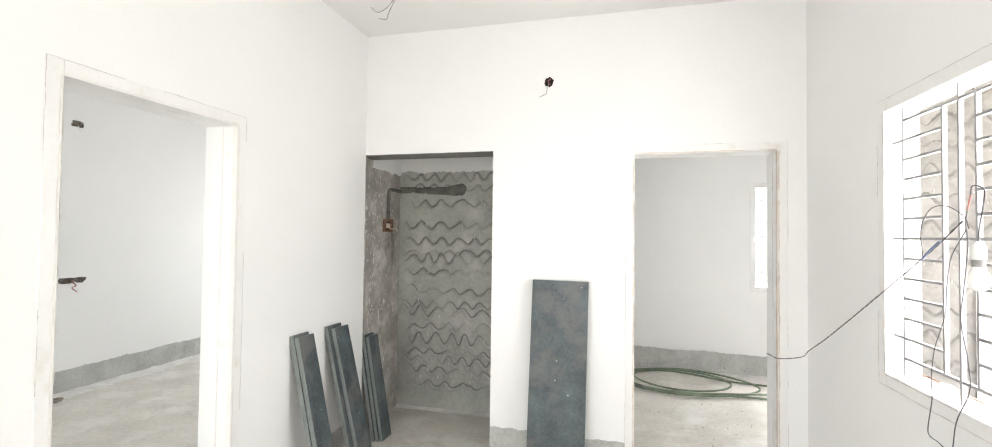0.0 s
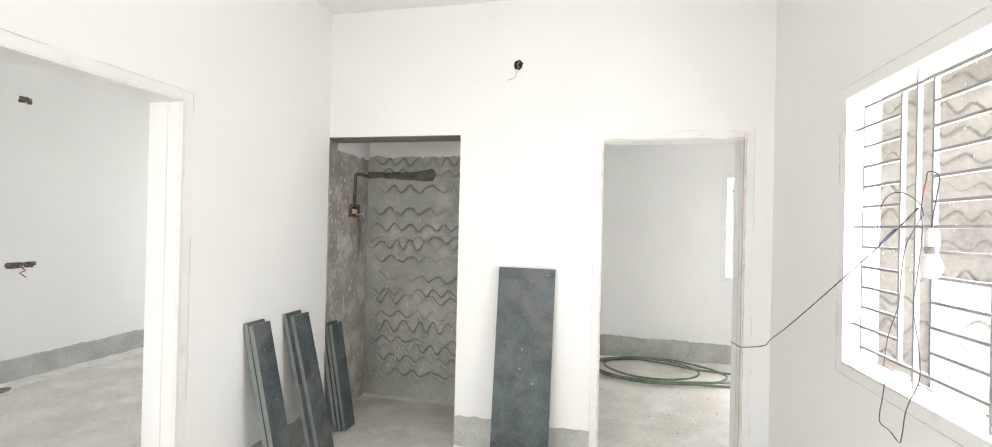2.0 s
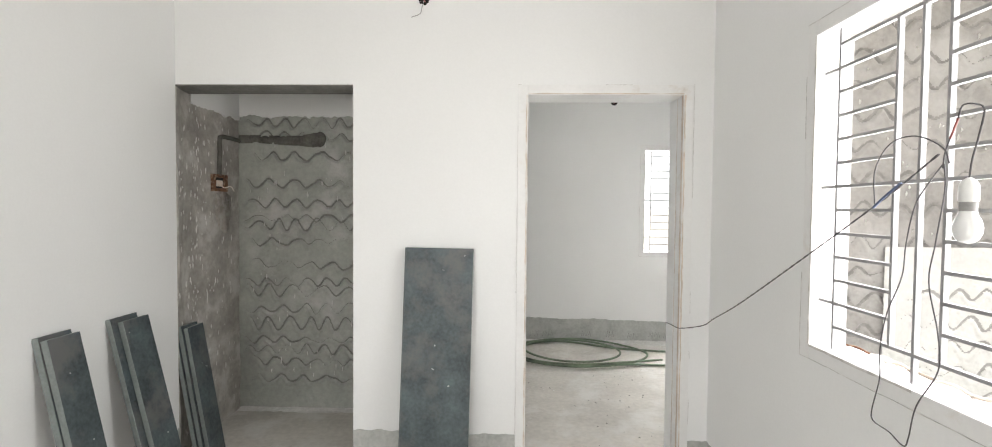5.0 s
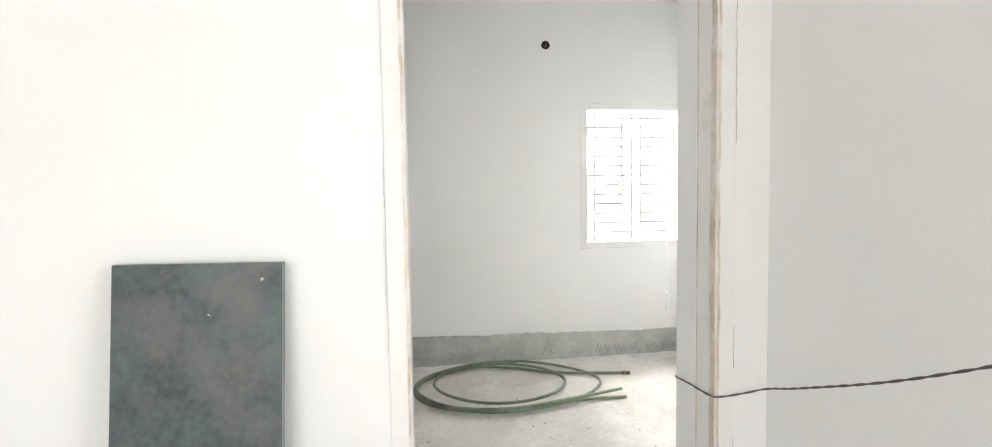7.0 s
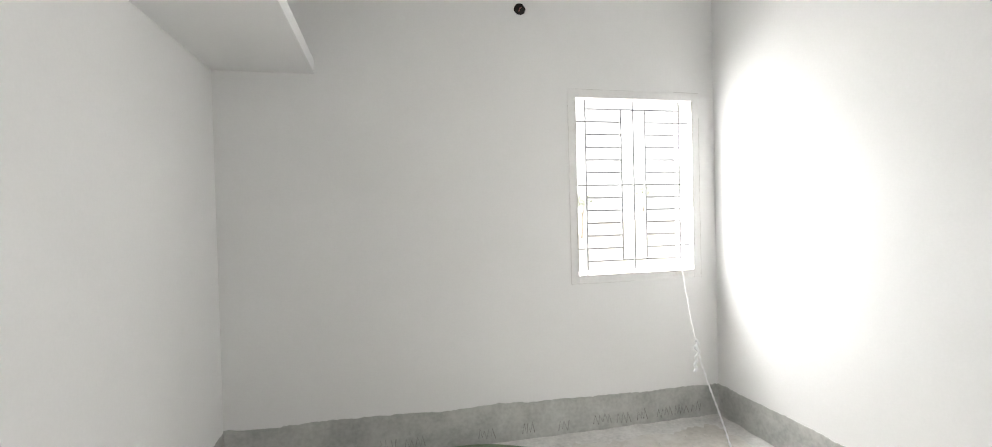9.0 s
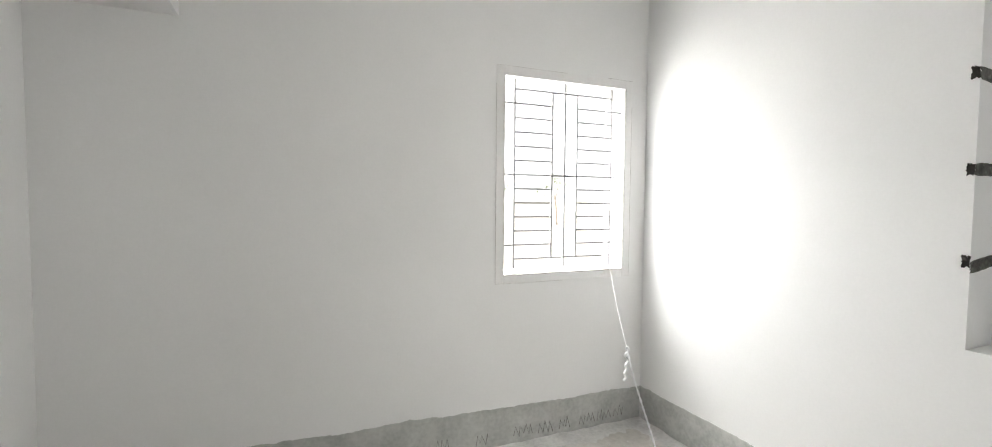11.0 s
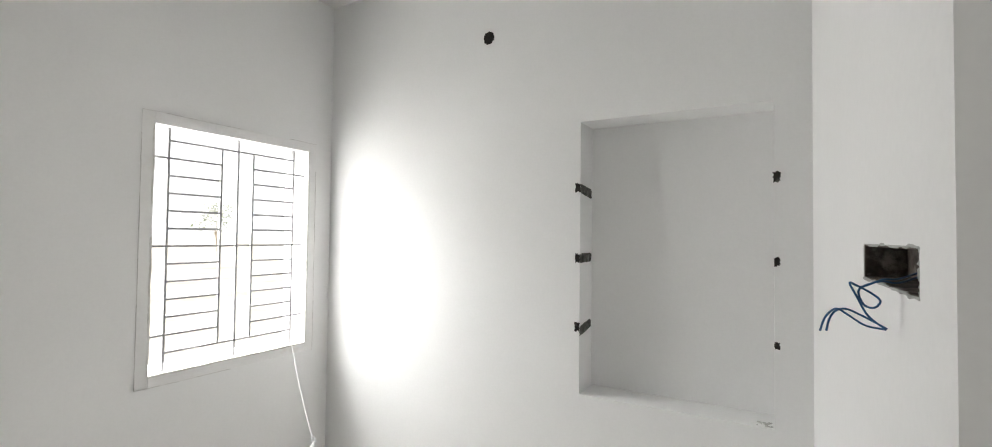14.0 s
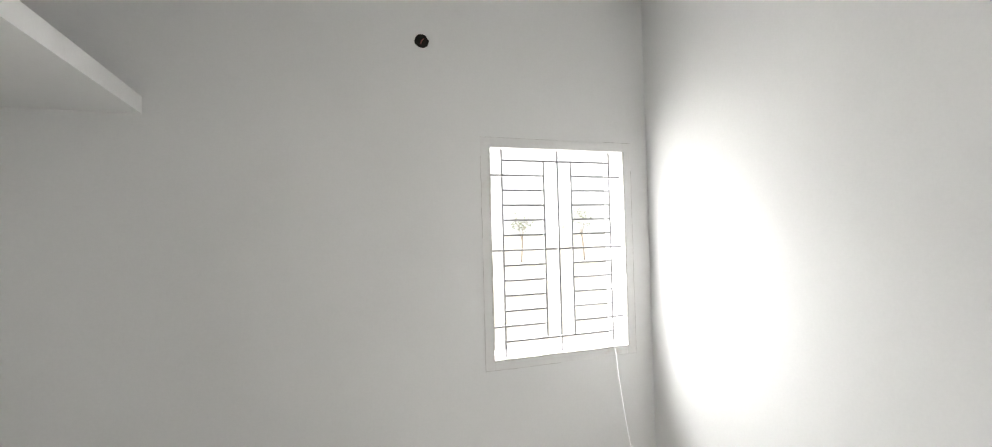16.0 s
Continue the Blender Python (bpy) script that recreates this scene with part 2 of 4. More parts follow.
def ragged_band(name, a, b, normal, height, end, mat, seed=1, proud=0.004, low=0.0, wobble=0.014, **tags):
    """A plaster band along a wall's foot from a to b with a ragged upper edge."""
    a, b, n = Vector((*a, 0)), Vector((*b, 0)), Vector((*normal, 0))
    d = b - a
    count = max(3, int(d.length / 0.012))
    vs, fs = [], []
    for i in range(count + 1):
        t = i / count
        s = t * d.length
        h = height + (end - height) * t + wobble * (noise.noise(Vector((seed * 5.3, s * 3, 0))) + 0.6 * noise.noise(Vector((seed, s * 17, 2.0))) + 0.4 * noise.noise(Vector((seed, s * 55, 5.0))))
        c = a + d * t
        vs += [c + n * proud + Vector((0, 0, low)), c + n * proud + Vector((0, 0, h)), c - n * 0.003 + Vector((0, 0, h + 0.001))]
        if i:
            k = 3 * i
            fs += [[k - 3, k, k + 1, k - 2], [k - 2, k + 1, k + 2, k - 1]]
    return put(name, mesh_of(name, vs, fs, mat), **tags)


# ---- the plan ----
XL, XR = -1.655, 1.265            # hall: left and right wall faces
XLC, XRO = -1.850, 1.390          # the far faces of those walls
Y1, Y2 = 3.607, 3.805             # the wall between hall and bedroom
YF = -2.6                         # hall: front wall, behind the walker
BX0, BX1, BY1 = -0.38, 2.62, 6.275  # bedroom: left, right and back wall faces
H = 3.0
OUT = 0.2
NX0, NX1, NY, NZ = -1.60, -0.672, 4.372, 2.11   # the unfinished recess
D2X0, D2X1, D2Z = 0.278, 1.105, 2.055          # bedroom doorway, clear
D1Y0, D1Y1, D1Z = 1.586, 2.358, 2.047          # side doorway, clear
FW = 0.055                                     # face width of the door frames
WA0, WA1, WZ0, WZ1 = 1.935, 2.742, 0.968, 2.063  # hall window, clear (y and z)
WB0, WB1, VZ0, VZ1 = 1.648, 2.452, 0.985, 2.085  # bedroom window, clear (x and z)
WF = 0.052                                     # face width of the window frames
CX0, CY0, CY1 = -4.85, -0.6, 6.6               # side room

floor = solid("floor", [(CX0 - 0.2, YF - 0.2, -0.12, BX1 + 0.35, BY1 + 0.2, 0.0)], FLOORM, label="rough bare cement screed floor with pale whitewash stains", category="floor", kind="structure")
solid("ceiling", [(CX0 - 0.2, YF - 0.2, H, BX1 + 0.35, BY1 + 0.2, H + 0.15)], CEIL, label="flat white painted concrete ceiling", category="ceiling", kind="structure")

f2 = (D2X0 - FW, D2X1 + FW, D2Z + FW)
front_cells = [
    (-1.772, Y1, NZ, NX1, Y2, H), (NX1, Y1, 0, f2[0], Y2, H), (f2[0], Y1, f2[2], f2[1], Y2, H), (f2[1], Y1, 0, 1.215, Y2, H),
    # right of the doorway, with the slot of the switch box left open
    (1.215, Y1, 0, 1.555, Y2, 1.547), (1.215, Y1, 1.603, 1.555, Y2, H), (1.215, Y1, 1.547, 1.555, Y2 - 0.06, 1.603), (1.555, Y1, 0, BX1 + 0.35, Y2, H)]
solid("wall_between", front_cells, PAINT, label="white painted plaster wall between hall and bedroom", category="wall", kind="structure")
f1 = (D1Y0 - FW, D1Y1 + FW, D1Z + FW)
# The opening from y -2.4 to -1.1 is unseen, added for a fill lamp.
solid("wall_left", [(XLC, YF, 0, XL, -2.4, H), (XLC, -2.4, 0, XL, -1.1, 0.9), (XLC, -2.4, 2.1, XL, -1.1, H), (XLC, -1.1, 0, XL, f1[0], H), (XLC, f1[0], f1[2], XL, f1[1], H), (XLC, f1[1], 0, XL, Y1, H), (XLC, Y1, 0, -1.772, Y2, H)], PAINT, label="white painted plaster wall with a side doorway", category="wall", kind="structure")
wa = (WA0 - WF, WA1 + WF, WZ0 - WF, WZ1 + WF)
solid("wall_right", [(XR, YF, 0, XRO, wa[0], H), (XR, wa[0], 0, XRO, wa[1], wa[2]), (XR, wa[0], wa[3], XRO, wa[1], H), (XR, wa[1], 0, XRO, Y1, H)], PAINT, label="white painted plaster wall with a barred window", category="wall", kind="structure")
solid("wall_front", [(XLC, YF - 0.2, 0, -1.6, YF, H), (-1.6, YF - 0.2, 2.3, 0.3, YF, H), (0.3, YF - 0.2, 0, XRO, YF, H)], PAINT, label="plain white wall with a wide entrance opening", category="wall", kind="structure")
# recess
solid("wall_recess_back", [(NX0 - 0.2, NY + 0.01, 0, NX1, NY + 0.12, 2.09)], NICHE, label="grey scratched cement plaster wall of the recess", category="wall", kind="structure")
solid("wall_recess_back_top", [(NX0 - 0.2, NY - 0.016, 2.09, NX1, NY + 0.12, H)], PAINT, label="white painted top of the recess wall", category="wall", kind="structure")
solid("wall_recess_left", [(NX0 - 0.2, Y2, 0, NX0 - 0.165, NY, H)], NICHE_SIDE, label="rough brown-grey plaster side of the recess", category="wall", kind="structure")
solid("wall_recess_right", [(NX1, Y2, 0, BX0, NY + 0.12, H), (NX0, NY + 0.12, 0, BX0, BY1 + 0.2, H)], PAINT, label="plain wall beside the recess", category="wall", kind="structure")
solid("lintel_soffit", [(-1.772, Y1 + 0.002, NZ - 0.006, NX1 - 0.001, Y2, NZ - 0.0005)], SOFFIT, label="rough bare cement underside of the lintel", category="lintel", kind="structure")
# bedroom
wb = (WB0 - WF, WB1 + WF, VZ0 - WF, VZ1 + WF)
solid("wall_back", [(BX0, BY1, 0, wb[0], BY1 + OUT, H), (wb[0], BY1, 0, wb[1], BY1 + OUT, wb[2]), (wb[0], BY1, wb[3], wb[1], BY1 + OUT, H), (wb[1], BY1, 0, BX1 + 0.35, BY1 + OUT, H)], PAINT, label="white painted bedroom wall with a barred window", category="wall", kind="structure")
QY0, QY1, QZ0, QZ1, QD = 3.925, 4.675, 0.915, 2.125, 0.165   # built-in shelf recess
solid("wall_bedroom_right", [(BX1, Y2, 0, BX1 + 0.35, QY0, H), (BX1, QY0, 0, BX1 + 0.35, QY1, QZ0), (BX1, QY0, QZ1, BX1 + 0.35, QY1, H), (BX1 + QD, QY0, QZ0, BX1 + 0.35, QY1, QZ1), (BX1, QY1, 0, BX1 + 0.35, BY1, H)], PAINT, label="white painted bedroom wall with an open shelf recess", category="wall", kind="structure")
solid("loft_slab", [(BX0, Y2, 2.168, 0.132, BY1, 2.24)], PAINT, label="white painted concrete loft slab along the bedroom wall", category="loft", kind="structure")
# side room
solid("wall_side_far", [(CX0 - 0.2, CY0 - 0.2, 0, CX0, CY1 + 0.2, H)], PAINT, label="white painted far wall of the side room", category="wall", kind="structure")
# Both end openings are unseen, added to let the fill lamps in.
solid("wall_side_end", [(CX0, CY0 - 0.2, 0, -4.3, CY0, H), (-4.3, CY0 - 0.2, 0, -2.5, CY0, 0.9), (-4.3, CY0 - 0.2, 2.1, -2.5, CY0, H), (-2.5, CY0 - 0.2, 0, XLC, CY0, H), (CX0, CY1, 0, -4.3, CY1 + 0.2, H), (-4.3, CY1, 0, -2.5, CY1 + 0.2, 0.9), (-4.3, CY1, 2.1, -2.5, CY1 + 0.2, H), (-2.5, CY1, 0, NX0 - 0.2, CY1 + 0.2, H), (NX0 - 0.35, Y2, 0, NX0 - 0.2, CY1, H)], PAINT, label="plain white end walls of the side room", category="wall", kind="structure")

# outside: ground
solid("ground", [(-2500, -2500, -0.6, 2500, 2500, -0.35)], EARTH, label="pale dry bare ground with thin grass", category="ground", kind="structure")

# ---- outside the hall window ----
def scored_wall(name, origin, u, n, width, height, rows, mats, seed, res=0.007, depth=0.007, amp=0.035, wave=0.15, **tags):
    """A plaster face with wavy scored grooves, their cores darkened by a second material. origin: lower corner; u:
    along the wall; n: outward.
    """
    rng = np.random.RandomState(seed)
    nu, nv = int(width / res), int(height / res)
    s, z = np.linspace(0, width, nu + 1), np.linspace(0, height, nv + 1)
    S, Z = np.meshgrid(s, z)
    D = np.zeros_like(S)
    core = np.zeros(S.shape, bool)
    for z0 in rows:
        a, lam, ph = amp * rng.uniform(0.7, 1.25), wave * rng.uniform(0.85, 1.15), rng.uniform(0, 6.3)
        drift = rng.uniform(-0.03, 0.03)
        wob = sum(rng.uniform(-1, 1) * np.sin(s * k + rng.uniform(0, 6.3)) for k in (5, 9, 14)) * 0.5
        arg = 2 * np.pi * s / lam + ph + 1.5 * wob
        shape = np.sin(arg) * 0.8 + 0.25 * np.abs(np.sin(arg / 2 + 1))
        env = np.clip(0.9 + 0.3 * np.sin(s * rng.uniform(2, 6) + rng.uniform(0, 6.3)), 0.15, 1.2)
        line = z0 + a * env * shape + drift * s + 0.0035 * np.sin(s * rng.uniform(60, 90) + rng.uniform(0, 6.3))
        slope = np.gradient(line, s)
        on = np.clip(1.1 + 0.75 * np.sin(s * rng.uniform(4, 10) + rng.uniform(0, 6.3)), 0.3, 1)
        on = on * np.clip((s - rng.uniform(0.0, 0.08)) / 0.1, 0.2, 1)
        dist = (Z - line) / np.sqrt(1 + slope ** 2)
        D += on * (-depth * np.exp(-(dist / 0.009) ** 2) + 0.7 * depth * np.exp(-((dist + 0.019) / 0.009) ** 2))
        # Core faces take the dark slot, which carries the shade inside the groove.
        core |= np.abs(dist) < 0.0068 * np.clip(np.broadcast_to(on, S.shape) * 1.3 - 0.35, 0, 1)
    D += 0.0015 * rng.standard_normal(S.shape) * (rng.random_sample(S.shape) > 0.8)
    D = np.maximum(D, -depth * 1.4)
    o, u, n = np.array(origin), np.array(u), np.array(n)
    P = o + S[..., None] * u + Z[..., None] * np.array((0, 0, 1)) + D[..., None] * n
    idx = np.arange((nu + 1) * (nv + 1)).reshape(nv + 1, nu + 1)
    flip = np.cross(u, (0, 0, 1)) @ n < 0
    q = np.stack([idx[:-1, :-1], idx[:-1, 1:], idx[1:, 1:], idx[1:, :-1]], -1).reshape(-1, 4)
    if flip:
        q = q[:, ::-1]
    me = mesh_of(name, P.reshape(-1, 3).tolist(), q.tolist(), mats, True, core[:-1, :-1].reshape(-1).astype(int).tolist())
    return put(name, me, **tags)


OUTWALL = material("pale_outdoor_plaster", (0.37, 0.355, 0.342), 0.9, 0.10, 4, 40, 0.5, stain=(0.47, 0.46, 0.45), stain_at=0.58, stain_scale=3.2)
OUTSCORE = material("darkened_outdoor_groove", (0.285, 0.275, 0.265), 0.95, 0.15, 20, 60, 0.2)
PALEWALL = material("pale_plaster", (0.72, 0.715, 0.70), 0.9, 0.05, 5, 40, 0.4)
PALESCORE = material("darkened_pale_groove", (0.40, 0.39, 0.38), 0.9, 0.1, 15, 50, 0.3)
OY = 3.07                                      # its face
solid("wall_outside_core", [(XRO, OY + 0.012, -0.35, 2.97, Y1, H)], OUTWALL, label="grey plastered wall projecting outside the hall window", category="wall", kind="structure")
scored_wall("wall_outside", (XRO, OY, -0.35), (1, 0, 0), (0, -1, 0), 1.58, 3.3, [0.5 + 0.13 * i for i in range(21)], [OUTWALL, OUTSCORE], 5, 0.005, 0.007, 0.026, 0.125,
            label="grey scored cement plaster outside the hall window", category="wall", kind="structure")
# The paler lower panel is a separate sheet, its brightness put into its colour.
scored_wall("wall_outside_pale", (1.762, OY - 0.012, -0.3), (1, 0, 0), (0, -1, 0), 1.2, 1.597, [0.2 + 0.108 * i for i in range(12)], [PALEWALL, PALESCORE], 9, 0.005, 0.006, 0.026, 0.12,
            label="paler lower panel of scored plaster", category="wall", kind="structure")


def drips():
    """Pale mortar drips on the outdoor plaster."""
    rng = random.Random(31)
    vs, fs = [], []
    for i in range(90):
        c, r = Vector((rng.uniform(XRO + 0.1, 2.5), OY - 0.006, rng.uniform(1.32, 2.3))), rng.uniform(0.0015, 0.0045)
        k = len(vs)
        vs += [c + Vector((r * math.cos(j * math.pi / 3) * rng.uniform(0.6, 1.2), 0.005, r * rng.uniform(1, 4) * math.sin(j * math.pi / 3))) for j in range(6)]
        vs.append(c - Vector((0, 0.004, 0)))
        fs += [[k + j, k + (j + 1) % 6, k + 6] for j in range(6)]
    put("mortar_drips", mesh_of("mortar_drips", vs, fs, PALEWALL), label="pale mortar drips on the outdoor plaster", category="mortar", kind="stuff")


drips()

# ---- the recess ----
ROWS = [0.21, 0.34, 0.42, 0.49, 0.60, 0.70, 0.84, 0.90, 1.04, 1.18, 1.31, 1.36, 1.46, 1.60, 1.79, 1.95, 2.03]
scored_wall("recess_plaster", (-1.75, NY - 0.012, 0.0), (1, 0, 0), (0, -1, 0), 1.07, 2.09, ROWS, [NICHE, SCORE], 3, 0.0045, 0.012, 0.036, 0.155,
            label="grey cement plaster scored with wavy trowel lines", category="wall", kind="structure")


def flecks():
    rng = random.Random(8)
    vs, fs = [], []
    for i in range(300):
        y, z = (rng.uniform(3.63, 4.3) if i % 3 else rng.gauss(3.86, 0.05)), rng.uniform(0.1, 2.05)
        r = rng.uniform(0.003, 0.012)
        x = side_x(y)
        k = len(vs)
        c = Vector((x, y, z))
        for j in range(6):
            a = j * math.pi / 3
            vs.append(c + Vector((0.0008, r * 0.7 * math.cos(a) * rng.uniform(0.6, 1.2), r * rng.uniform(0.7, 2.8) * math.sin(a))))
        vs.append(c + Vector((0.004, 0, 0)))
        fs += [[k + j, k + (j + 1) % 6, k + 6] for j in range(6)]
    for i in range(75):
        c, r = Vector((rng.uniform(-1.66, NX1 - 0.04), NY - 0.017, rng.uniform(0.25, 1.9))), rng.uniform(0.0025, 0.007)
        k = len(vs)
        vs += [c + Vector((r * 0.7 * math.cos(j * math.pi / 3) * rng.uniform(0.6, 1.2), 0.003, r * rng.uniform(1.5, 5) * math.sin(j * math.pi / 3))) for j in range(6)]
        vs.append(c - Vector((0, 0.004, 0)))
        fs += [[k + j, k + (j + 1) % 6, k + 6] for j in range(6)]
    return put("mortar_flecks", mesh_of("mortar_flecks", vs, fs, LIME), label="pale mortar flecks on the rough recess side", category="mortar", kind="stuff")


def side_x(y):
    k = min(1.0, (y - Y1) / 0.30)
    return XL + 0.004 - 0.065 * k * (2 - k) - 0.02 * (y - Y1) / (NY - Y1)


def recess_side():
    """The rough side face, bulging and ragged along its front edge."""
    vs, fs = [], []
    ny, nz = 40, 110
    for j in range(nz + 1):
        z = (NZ - 0.007) * j / nz
        for i in range(ny + 1):
            y = Y1 + (NY - Y1) * i / ny
            x = side_x(y) + 0.010 * noise.noise(Vector((1.1, y * 6, z * 5))) + 0.004 * noise.noise(Vector((3.3, y * 25, z * 22)))
            if i == 0:
                x += 0.012 * noise.noise(Vector((7, z * 9, 0))) - 0.05 * max(0.0, (z - 1.75) / 0.36) ** 2
                y -= 0.004
            vs.append((x, y, z))
    for j in range(nz):
        for i in range(ny):
            a = j * (ny + 1) + i
            fs.append([a, a + ny + 1, a + ny + 2, a + 1])
    n = len(vs)
    # the outer edge folds back to the wall
    for j in range(nz + 1):
        vs.append((XL + 0.001, Y1 - 0.004, (NZ - 0.007) * j / nz))
    fs += [[n + j, n + j + 1, (j + 1) * (ny + 1), j * (ny + 1)] for j in range(nz)]
    put("recess_side_plaster", mesh_of("recess_side_plaster", vs, fs, NICHE_SIDE, True), label="rough brown-grey plaster side of the recess with ragged edge", category="wall", kind="structure")


recess_side()
flecks()


def conduit_chase():
    """A mortar-filled conduit chase across the recess wall and down its side to a box."""
    rng = random.Random(4)
    chase = put("conduit_chase", None, label="dark mortar-filled conduit chase on the recess wall", category="conduit")
    y = NY - 0.012
    pts = [(-1.73, 1.92), (-1.60, 1.917), (-1.42, 1.912), (-1.30, 1.909), (-1.20, 1.913), (-1.155, 1.918)]
    wid = [0.030, 0.028, 0.032, 0.036, 0.05, 0.045]
    vs, fs = [], []
    for i, ((x, z), w) in enumerate(zip(pts, wid)):
        for k in range(7):
            a = -1 + k / 3
            vs.append((x + rng.uniform(-0.004, 0.004), y - 0.012 * (1 - a * a) - 0.001, z + a * w + rng.uniform(-0.003, 0.003)))
    for i in range(len(pts) - 1):
        fs += [[i * 7 + k, (i + 1) * 7 + k, (i + 1) * 7 + k + 1, i * 7 + k + 1] for k in range(6)]
    put("mortar_fill", mesh_of("mortar_fill", vs, fs, DARKMORTAR, True), chase)
    bm = bmesh.new()
    bmesh.ops.create_icosphere(bm, subdivisions=2, radius=0.055, matrix=Matrix.Translation((-1.152, y, 1.918)) @ Matrix.Diagonal((0.8, 0.3, 1, 1)))
    part("mortar_blob", bm, DARKMORTAR, chase)
    vs, fs = tube(smooth_path([(side_x(z) + 0.012, z, h) for z, h in ((4.35, 1.905), (4.22, 1.905), (4.125, 1.90), (4.11, 1.87), (4.105, 1.76), (4.10, 1.64))]), 0.014)
    put("conduit", mesh_of("conduit", vs, fs, DARKMORTAR, True), chase, "dark conduit")
    box = put("junction_box", None, label="rusty steel junction box set in rough plaster", category="junction box")
    x, y0, y1, z0, z1 = side_x(4.1) + 0.008, 4.015, 4.175, 1.540, 1.650
    bm = bmesh.new()
    for c in ((x, y0, z0, x + 0.016, y1, z0 + 0.02), (x, y0, z1 - 0.02, x + 0.016, y1, z1), (x, y0, z0 + 0.02, x + 0.016, y0 + 0.03, z1 - 0.02), (x, y1 - 0.03, z0 + 0.02, x + 0.016, y1, z1 - 0.02)):
        bmesh.ops.create_cube(bm, size=1, matrix=Matrix.Translation(((c[0] + c[3]) / 2, (c[1] + c[4]) / 2, (c[2] + c[5]) / 2)) @ Matrix.Diagonal((c[3] - c[0], c[4] - c[1], c[5] - c[2], 1)))
    part("rim", bm, RUST, box, "rusty worn rim")
    part("back", bevelled(x - 0.002, y0 + 0.01, z0 + 0.01, x + 0.004, y1 - 0.01, z1 - 0.01, 0.001), HOLE, box)
    bm = bevelled(x + 0.004, 4.065, 1.572, x + 0.013, 4.125, 1.612, 0.003)
    part("terminal", bm, ARRIS, box, "pale terminal")
    vs, fs = tube(smooth_path([(x + 0.012, 4.09, 1.59), (x + 0.03, 4.11, 1.565), (x + 0.045, 4.16, 1.575), (x + 0.05, 4.19, 1.545)]), 0.0035, 6)
    put("wire", mesh_of("wire", vs, fs, ARRIS, True), box, "short pale wire")


conduit_chase()


def damp_patch(name, cy, cz, ry, rz, seed, label):
    """A dark damp blotch with a ragged outline on the recess side."""
    vs, fs = [(side_x(cy) + 0.014, cy, cz)], []
    n = 40
    for i in range(n):
        a = 2 * math.pi * i / n
        k = 1 + 0.45 * noise.noise(Vector((math.cos(a) * 1.5, math.sin(a) * 1.5, seed))) + 0.2 * noise.noise(Vector((math.cos(a) * 6, math.sin(a) * 6, seed)))
        y = min(NY - 0.02, cy + k * ry * math.cos(a))
        vs += [(side_x(y) + 0.013, y, cz + k * rz * math.sin(a)), (side_x(y) - 0.004, y, cz + 1.04 * k * rz * math.sin(a))]
    for i in range(n):
        p, q = 1 + 2 * i, 1 + 2 * ((i + 1) % n)
        fs += [[0, p, q], [p, p + 1, q + 1, q]]
    put(name, mesh_of(name, vs, fs, DAMP, True), label=label, category="stain", kind="stuff")


damp_patch("damp_stain", 4.15, 1.43, 0.09, 0.13, 3, "dark damp blotch on the plaster below the junction box")


# ---- door frames ----
def door_frame(name, centre, along, normal, w, h, depth, seed, label, FR=FW, WORN=ARRIS):
    """A painted frame in a doorway: two jambs and a head, worn brown arrises and a crack round it. along: unit vector across the opening; normal: towards the hall."""
    frame_ob = put(name, None, label=label, category="door frame", kind="structure")
    c, a, n = Vector(centre), Vector(along), Vector(normal)

    def cell(s0, s1, z0, z1, d0, d1):
        p, q = c + a * s0 - n * d0, c + a * s1 - n * d1
        lo, hi = [min(i, j) for i, j in zip(p, q)], [max(i, j) for i, j in zip(p, q)]
        return bevelled(lo[0], lo[1], z0, hi[0], hi[1], z1, 0.004)
    e = 0.0005
    part("jamb", cell(-FW, 0, 0, h + FW - e, -0.003, depth), FRAMEP, frame_ob)
    part("jamb", cell(w, w + FR, 0, h + FW - e, -0.003, depth), FRAMEP, frame_ob)
    part("head", cell(0, w, h, h + FW - e, -0.003, depth), FRAMEP, frame_ob)
    front = c + n * 0.0045
    up = Vector((0, 0, 1))
    for k, (s, sd) in enumerate(((-FW, 1), (w + FR, 2))):
        ribbon("crack", front + a * s, front + a * s + up * (h + FW), n, 0.0019, CRACK, 0.003, 0.0012, 0.35, seed + sd, parent=frame_ob)
    ribbon("crack", front - a * FW + up * (h + FW), front + a * (w + FR) + up * (h + FW), n, 0.0019, CRACK, 0.003, 0.0012, 0.35, seed + 3, parent=frame_ob)
    ribbon("worn_arris", front + a * -0.007, front + a * -0.007 + up * h, n, 0.008, WORN, 0.003, 0.0012, 0.0, seed + 4, parent=frame_ob, label="worn brown edge")
    ribbon("worn_arris", front + a * (w + 0.007), front + a * (w + 0.007) + up * h, n, 0.008, WORN, 0.003, 0.0012, 0.0, seed + 5, parent=frame_ob, label="worn brown edge")
    ribbon("worn_arris", front + up * (h + 0.007), front + a * w + up * (h + 0.007), n, 0.006, WORN, 0.003, 0.0012, 0.0, seed + 6, parent=frame_ob, label="worn brown edge")
    for s, sgn, sd in ((0.0, 1, 7), (w, -1, 8)):
        q = c + a * (s + sgn * 0.0008)
        ribbon("worn_arris", q - n * 0.010, q - n * 0.010 + up * h, a * sgn, 0.026, WORN, 0.005, 0.001, 0.0, seed + sd, parent=frame_ob, label="worn brown edge")
        if s:
            ribbon("crack", q - n * (depth - 0.002), q - n * (depth - 0.002) + up * h, a * sgn, 0.007, WORN, 0.002, 0.001, 0.0, seed + sd + 2, parent=frame_ob)
    return frame_ob


